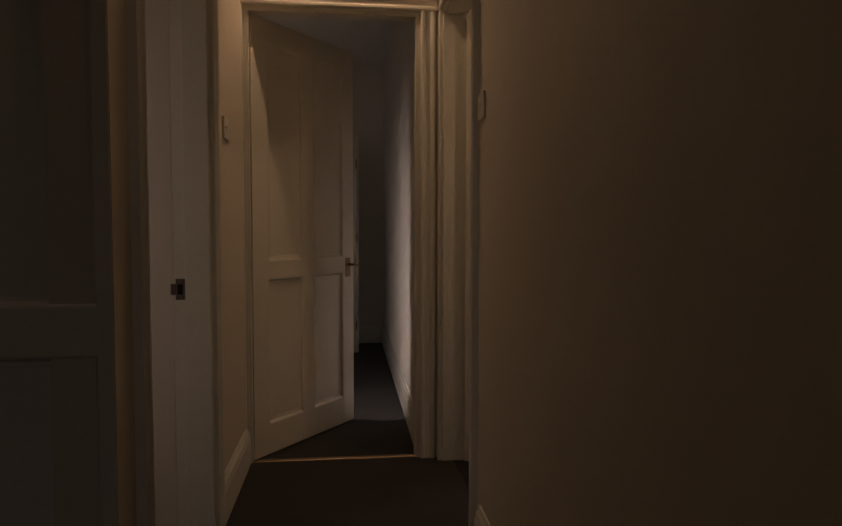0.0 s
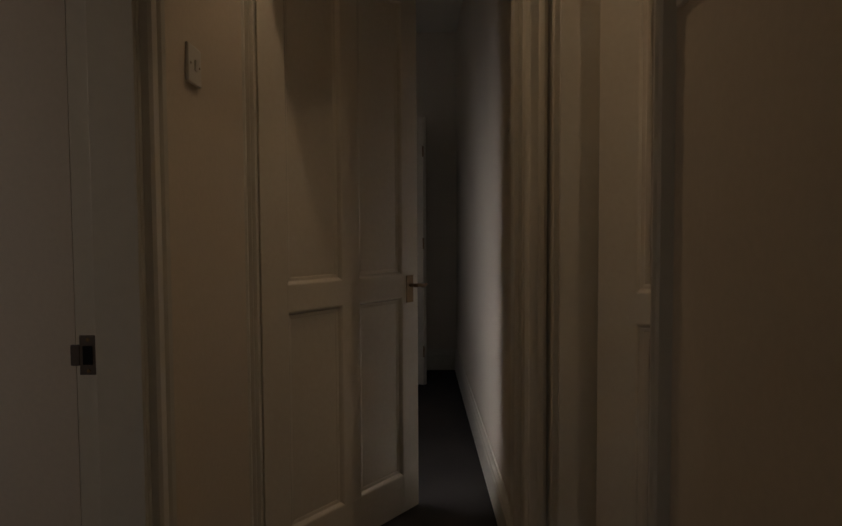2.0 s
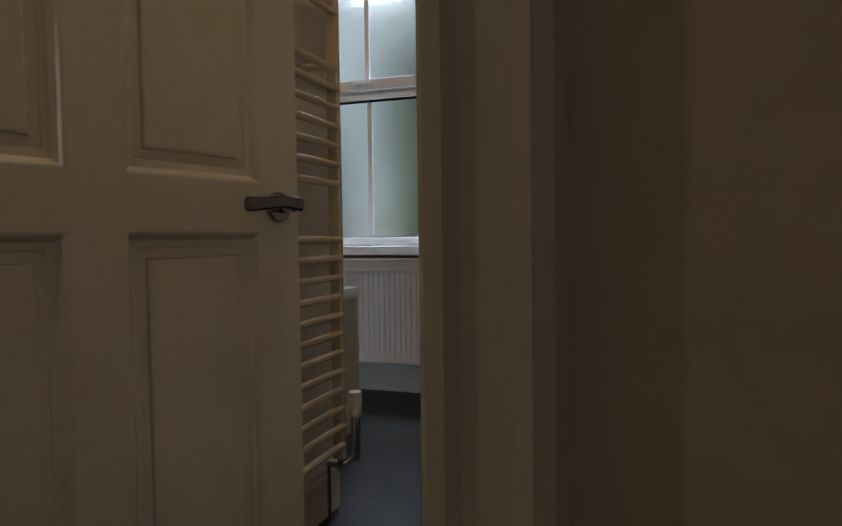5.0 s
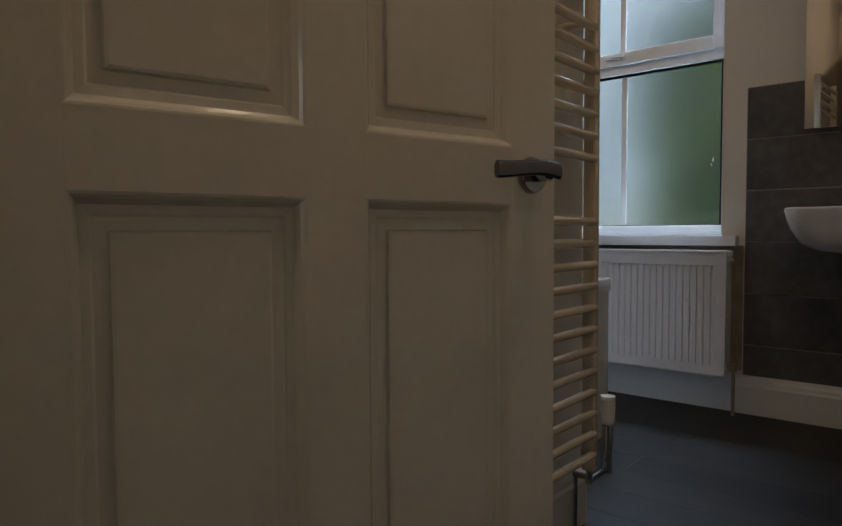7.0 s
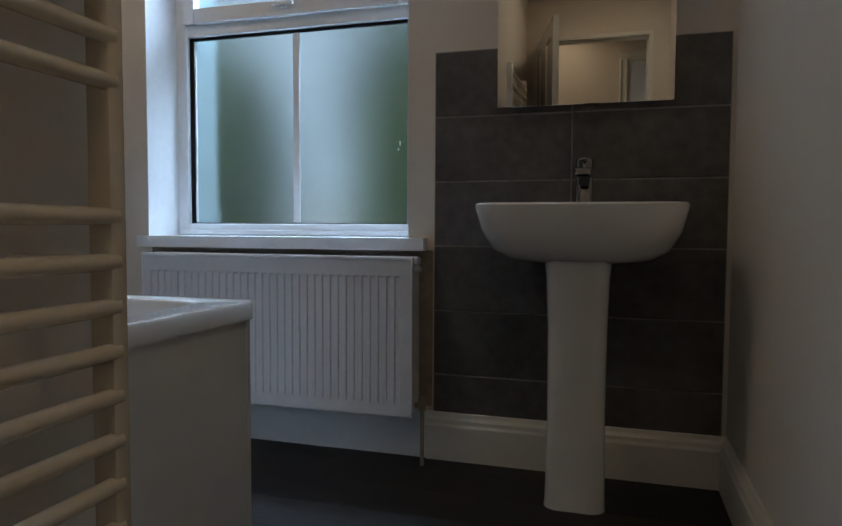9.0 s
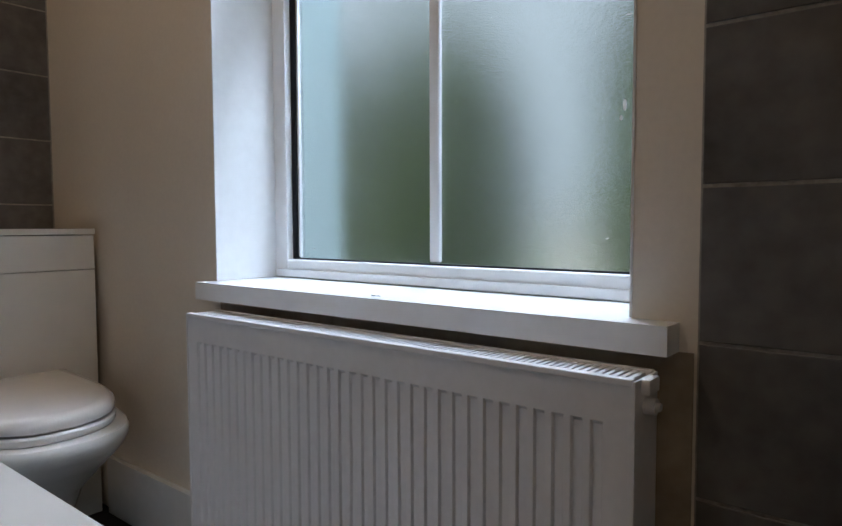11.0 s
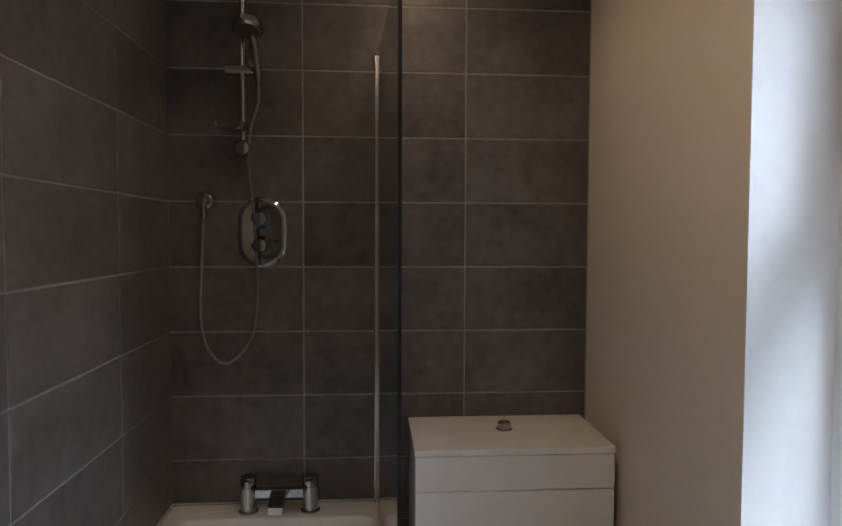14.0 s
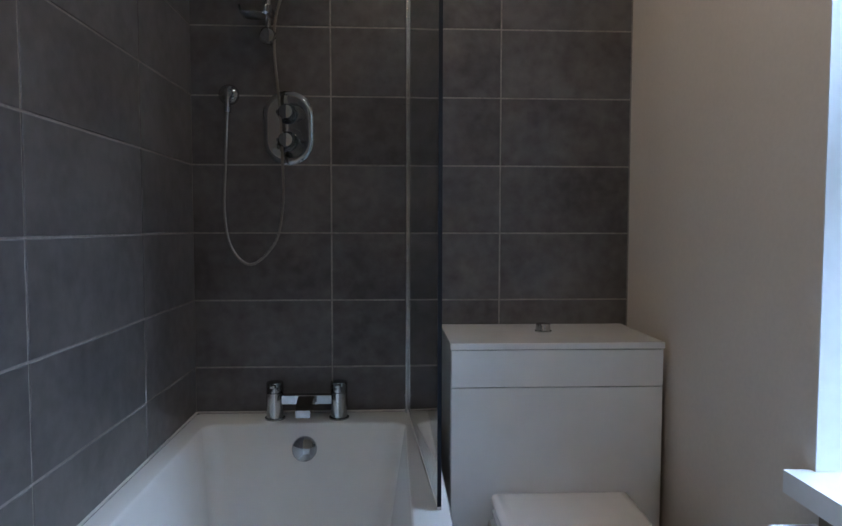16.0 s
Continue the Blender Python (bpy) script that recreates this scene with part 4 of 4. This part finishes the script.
def d_ring(length, half, z, x0=0.0, n=24, power=2.4):
    """A D-shaped ring: straight at the wall, rounded in front."""
    out = []
    straight = length * 0.42
    for k in range(n + 1):
        a = -math.pi / 2 + math.pi * k / n
        c, s = math.cos(a), math.sin(a)
        out.append(Vector((x0 + straight + (length - straight) * abs(c) ** (2 / power), half * math.copysign(abs(s) ** (2 / power), s), z)))
    out.append(Vector((x0, half, z)))
    out.append(Vector((x0, -half, z)))
    return out


bm = bmesh.new()
skin(bm, [d_ring(0.33, 0.105, 0.0), d_ring(0.33, 0.105, 0.03), d_ring(0.34, 0.108, 0.14), d_ring(0.385, 0.135, 0.24), d_ring(0.47, 0.186, 0.32), d_ring(0.525, 0.214, 0.37), d_ring(0.541, 0.222, 0.398), d_ring(0.540, 0.222, 0.416), d_ring(0.534, 0.217, 0.424), d_ring(0.52, 0.205, 0.427)], True, True)
bm.transform(Matrix.Translation((0, 0.012, 0)))
part("pan", bm, CERAMIC, toilet, "", True)
def sloped(rings, rise, length):
    """Lifts the wall end of the rings, as the hinges do."""
    return [[Vector((p.x, p.y + 0.004, p.z + rise * (1 - p.x / length))) for p in ring] for ring in rings]


bm = bmesh.new()
skin(bm, sloped([d_ring(0.490, 0.198, 0.429, 0.012), d_ring(0.495, 0.203, 0.434, 0.010), d_ring(0.495, 0.203, 0.446, 0.010), d_ring(0.488, 0.197, 0.451, 0.012)], 0.010, 0.5), True, True)
part("seat", bm, SEATPLASTIC, toilet, "", True)
bm = bmesh.new()
skin(bm, sloped([d_ring(0.482, 0.194, 0.454, 0.012), d_ring(0.490, 0.202, 0.458, 0.008), d_ring(0.493, 0.205, 0.466, 0.006), d_ring(0.491, 0.204, 0.476, 0.006), d_ring(0.483, 0.198, 0.484, 0.009),
                 d_ring(0.468, 0.186, 0.489, 0.016), d_ring(0.44, 0.165, 0.492, 0.03)], 0.020, 0.5), True, True)
part("lid", bm, SEATPLASTIC, toilet, "", True)
for y in (-0.08, 0.08):
    bm = bmesh.new()
    rod(bm, (0.004, y - 0.015, 0.452), (0.004, y + 0.015, 0.452), 0.011)
    part("hinge", bm, CHROME, toilet, "chrome seat hinge", True)

# ---- outside ----
structure("ground", boxes((-60, 60, 0.345, 120, -3.1, -3.0)), GRASS, "grass ground below the window")
structure("outer_leaf", boxes((-0.3, 1.088, 0.3405, 0.42, -3.0, 3.2), (2.113, 3.4, 0.3405, 0.42, -3.0, 3.2), (1.088, 2.113, 0.3405, 0.42, -3.0, 0.80), (1.088, 2.113, 0.3405, 0.42, WZ1, 3.2),
                          (WX0 + 0.001, 1.088, 0.2705, 0.34, 0.80, WZ1 - 0.002), (2.113, WX1 - 0.001, 0.2705, 0.34, 0.80, WZ1 - 0.002)), OUTER, "grey-green rendered outer reveal of the window")
structure("backdrop", boxes((-160, 90, 90, 90.2, -3.0, 80)), OVERCAST, "bright overcast sky far beyond the garden")
house = thing("neighbour_house", pose(-5.0, 13.5, -3.0, 0, 0, 28), "pale rendered house beyond the garden", "house")
part("wall", boxes((0, 3.4, 0, 4, 0, 3.9)), PALE_WALL, house)
part("roof", boxes((-0.2, 3.6, -0.3, 4.2, 3.9, 4.2), bevel=0.03), RENDER_WALL, house)


def tree(x, y, height, spread, seed, count=2600, leaf=0.11):
    r = random.Random(seed)
    t = thing("tree", pose(x, y, -3.0), "leafy green garden tree seen through frosted glass", "tree", "garden trees")
    bm = bmesh.new()
    rod(bm, (0, 0, 0), (0.05, 0.02, height * 0.55), 0.16, 12, 0.09)
    for k in range(9):
        a, z = r.uniform(0, 6.28), height * r.uniform(0.35, 0.6)
        rod(bm, (0.03, 0, z), (spread * 0.7 * math.cos(a), spread * 0.7 * math.sin(a), z + height * r.uniform(0.15, 0.35)), 0.05, 7, 0.015)
    part("trunk", bm, BARK, t)
    verts, faces = [], []
    for k in range(count):
        while True:
            p = Vector((r.uniform(-1, 1), r.uniform(-1, 1), r.uniform(-1, 1)))
            if p.length < 1 and noise.noise(p * 2.3 + Vector((seed, 0, 0))) > -0.12:
                break
        c = Vector((p.x * spread, p.y * spread, height * 0.68 + p.z * height * 0.36))
        u = Vector((r.gauss(0, 1), r.gauss(0, 1), r.gauss(0, 1))).normalized() * leaf
        v = u.orthogonal().normalized() * leaf * 0.55
        i = len(verts)
        verts += [c - u, c + v, c + u, c - v]
        faces.append((i, i + 1, i + 2, i + 3))
    me = bpy.data.meshes.new("crown")
    me.from_pydata(verts, [], faces)
    me.materials.append(LEAF)
    crown = new("crown", me)
    crown.parent = t
    tagged(crown, kind="stuff")


tree(-2.25, 5.2, 6.3, 1.15, 3)
tree(-1.75, 16.0, 10.6, 3.1, 8, 9000, 0.2)
tree(0.75, 5.4, 5.6, 1.1, 5)
tree(-4.6, 6.0, 6.2, 1.6, 11)
tree(3.6, 7.5, 6.0, 1.7, 14)

# ---- tiles and planks ----
tiles(wall_west, [SY - 0.003, -1.03, -0.448, 0.006], ROWS, lambda u, v: pose(-GAP, u, v, 0, 0, 90))
tiles(wall_south, [-0.003, 0.452, 1.020, 1.590, 2.160, PX - 0.002], ROWS, lambda u, v: pose(u, SY - GAP, v) @ Matrix.Diagonal((1, -1, 1, 1)))
tiles(wall_north, [2.274, 2.757, 3.25], SPLASH, lambda u, v: pose(u, 0.0078, v))
structure("splash_grout", boxes((2.274, 3.25, 0.0022, 0.0079, 0.1, 1.474)), GROUT, "grout bed behind the basin tiles")

plank_w = 0.185
plank_mesh = {}
y = YS - 0.055
while y < -0.001:
    x = -0.05 - 0.9 * random.random()
    while x < XE:
        length = 1.2
        x0, x1 = max(x, -0.02), min(x + length, XE)
        if x1 - x0 > 0.03:
            key = (round(x1 - x0, 2), round(min(plank_w, -y), 3))
            if key not in plank_mesh:
                bm = bmesh.new()
                w, d = x1 - x0 - 0.0007, key[1] - 0.0007
                skin(bm, [[Vector((a, b, z)) for a, b in ((i, i), (w - i, i), (w - i, d - i), (i, d - i))] for i, z in ((0, -0.005), (0, -0.0003), (0.0004, 0.0))], False, True)
                bmesh.ops.recalc_face_normals(bm, faces=bm.faces)
                me = bpy.data.meshes.new("plank")
                bm.to_mesh(me)
                bm.free()
                me.materials.append(PLANK)
                plank_mesh[key] = me
            ob = new("plank", plank_mesh[key])
            ob.parent = floor
            ob.location = (x0, y, 0)
        x += length
    y += plank_w
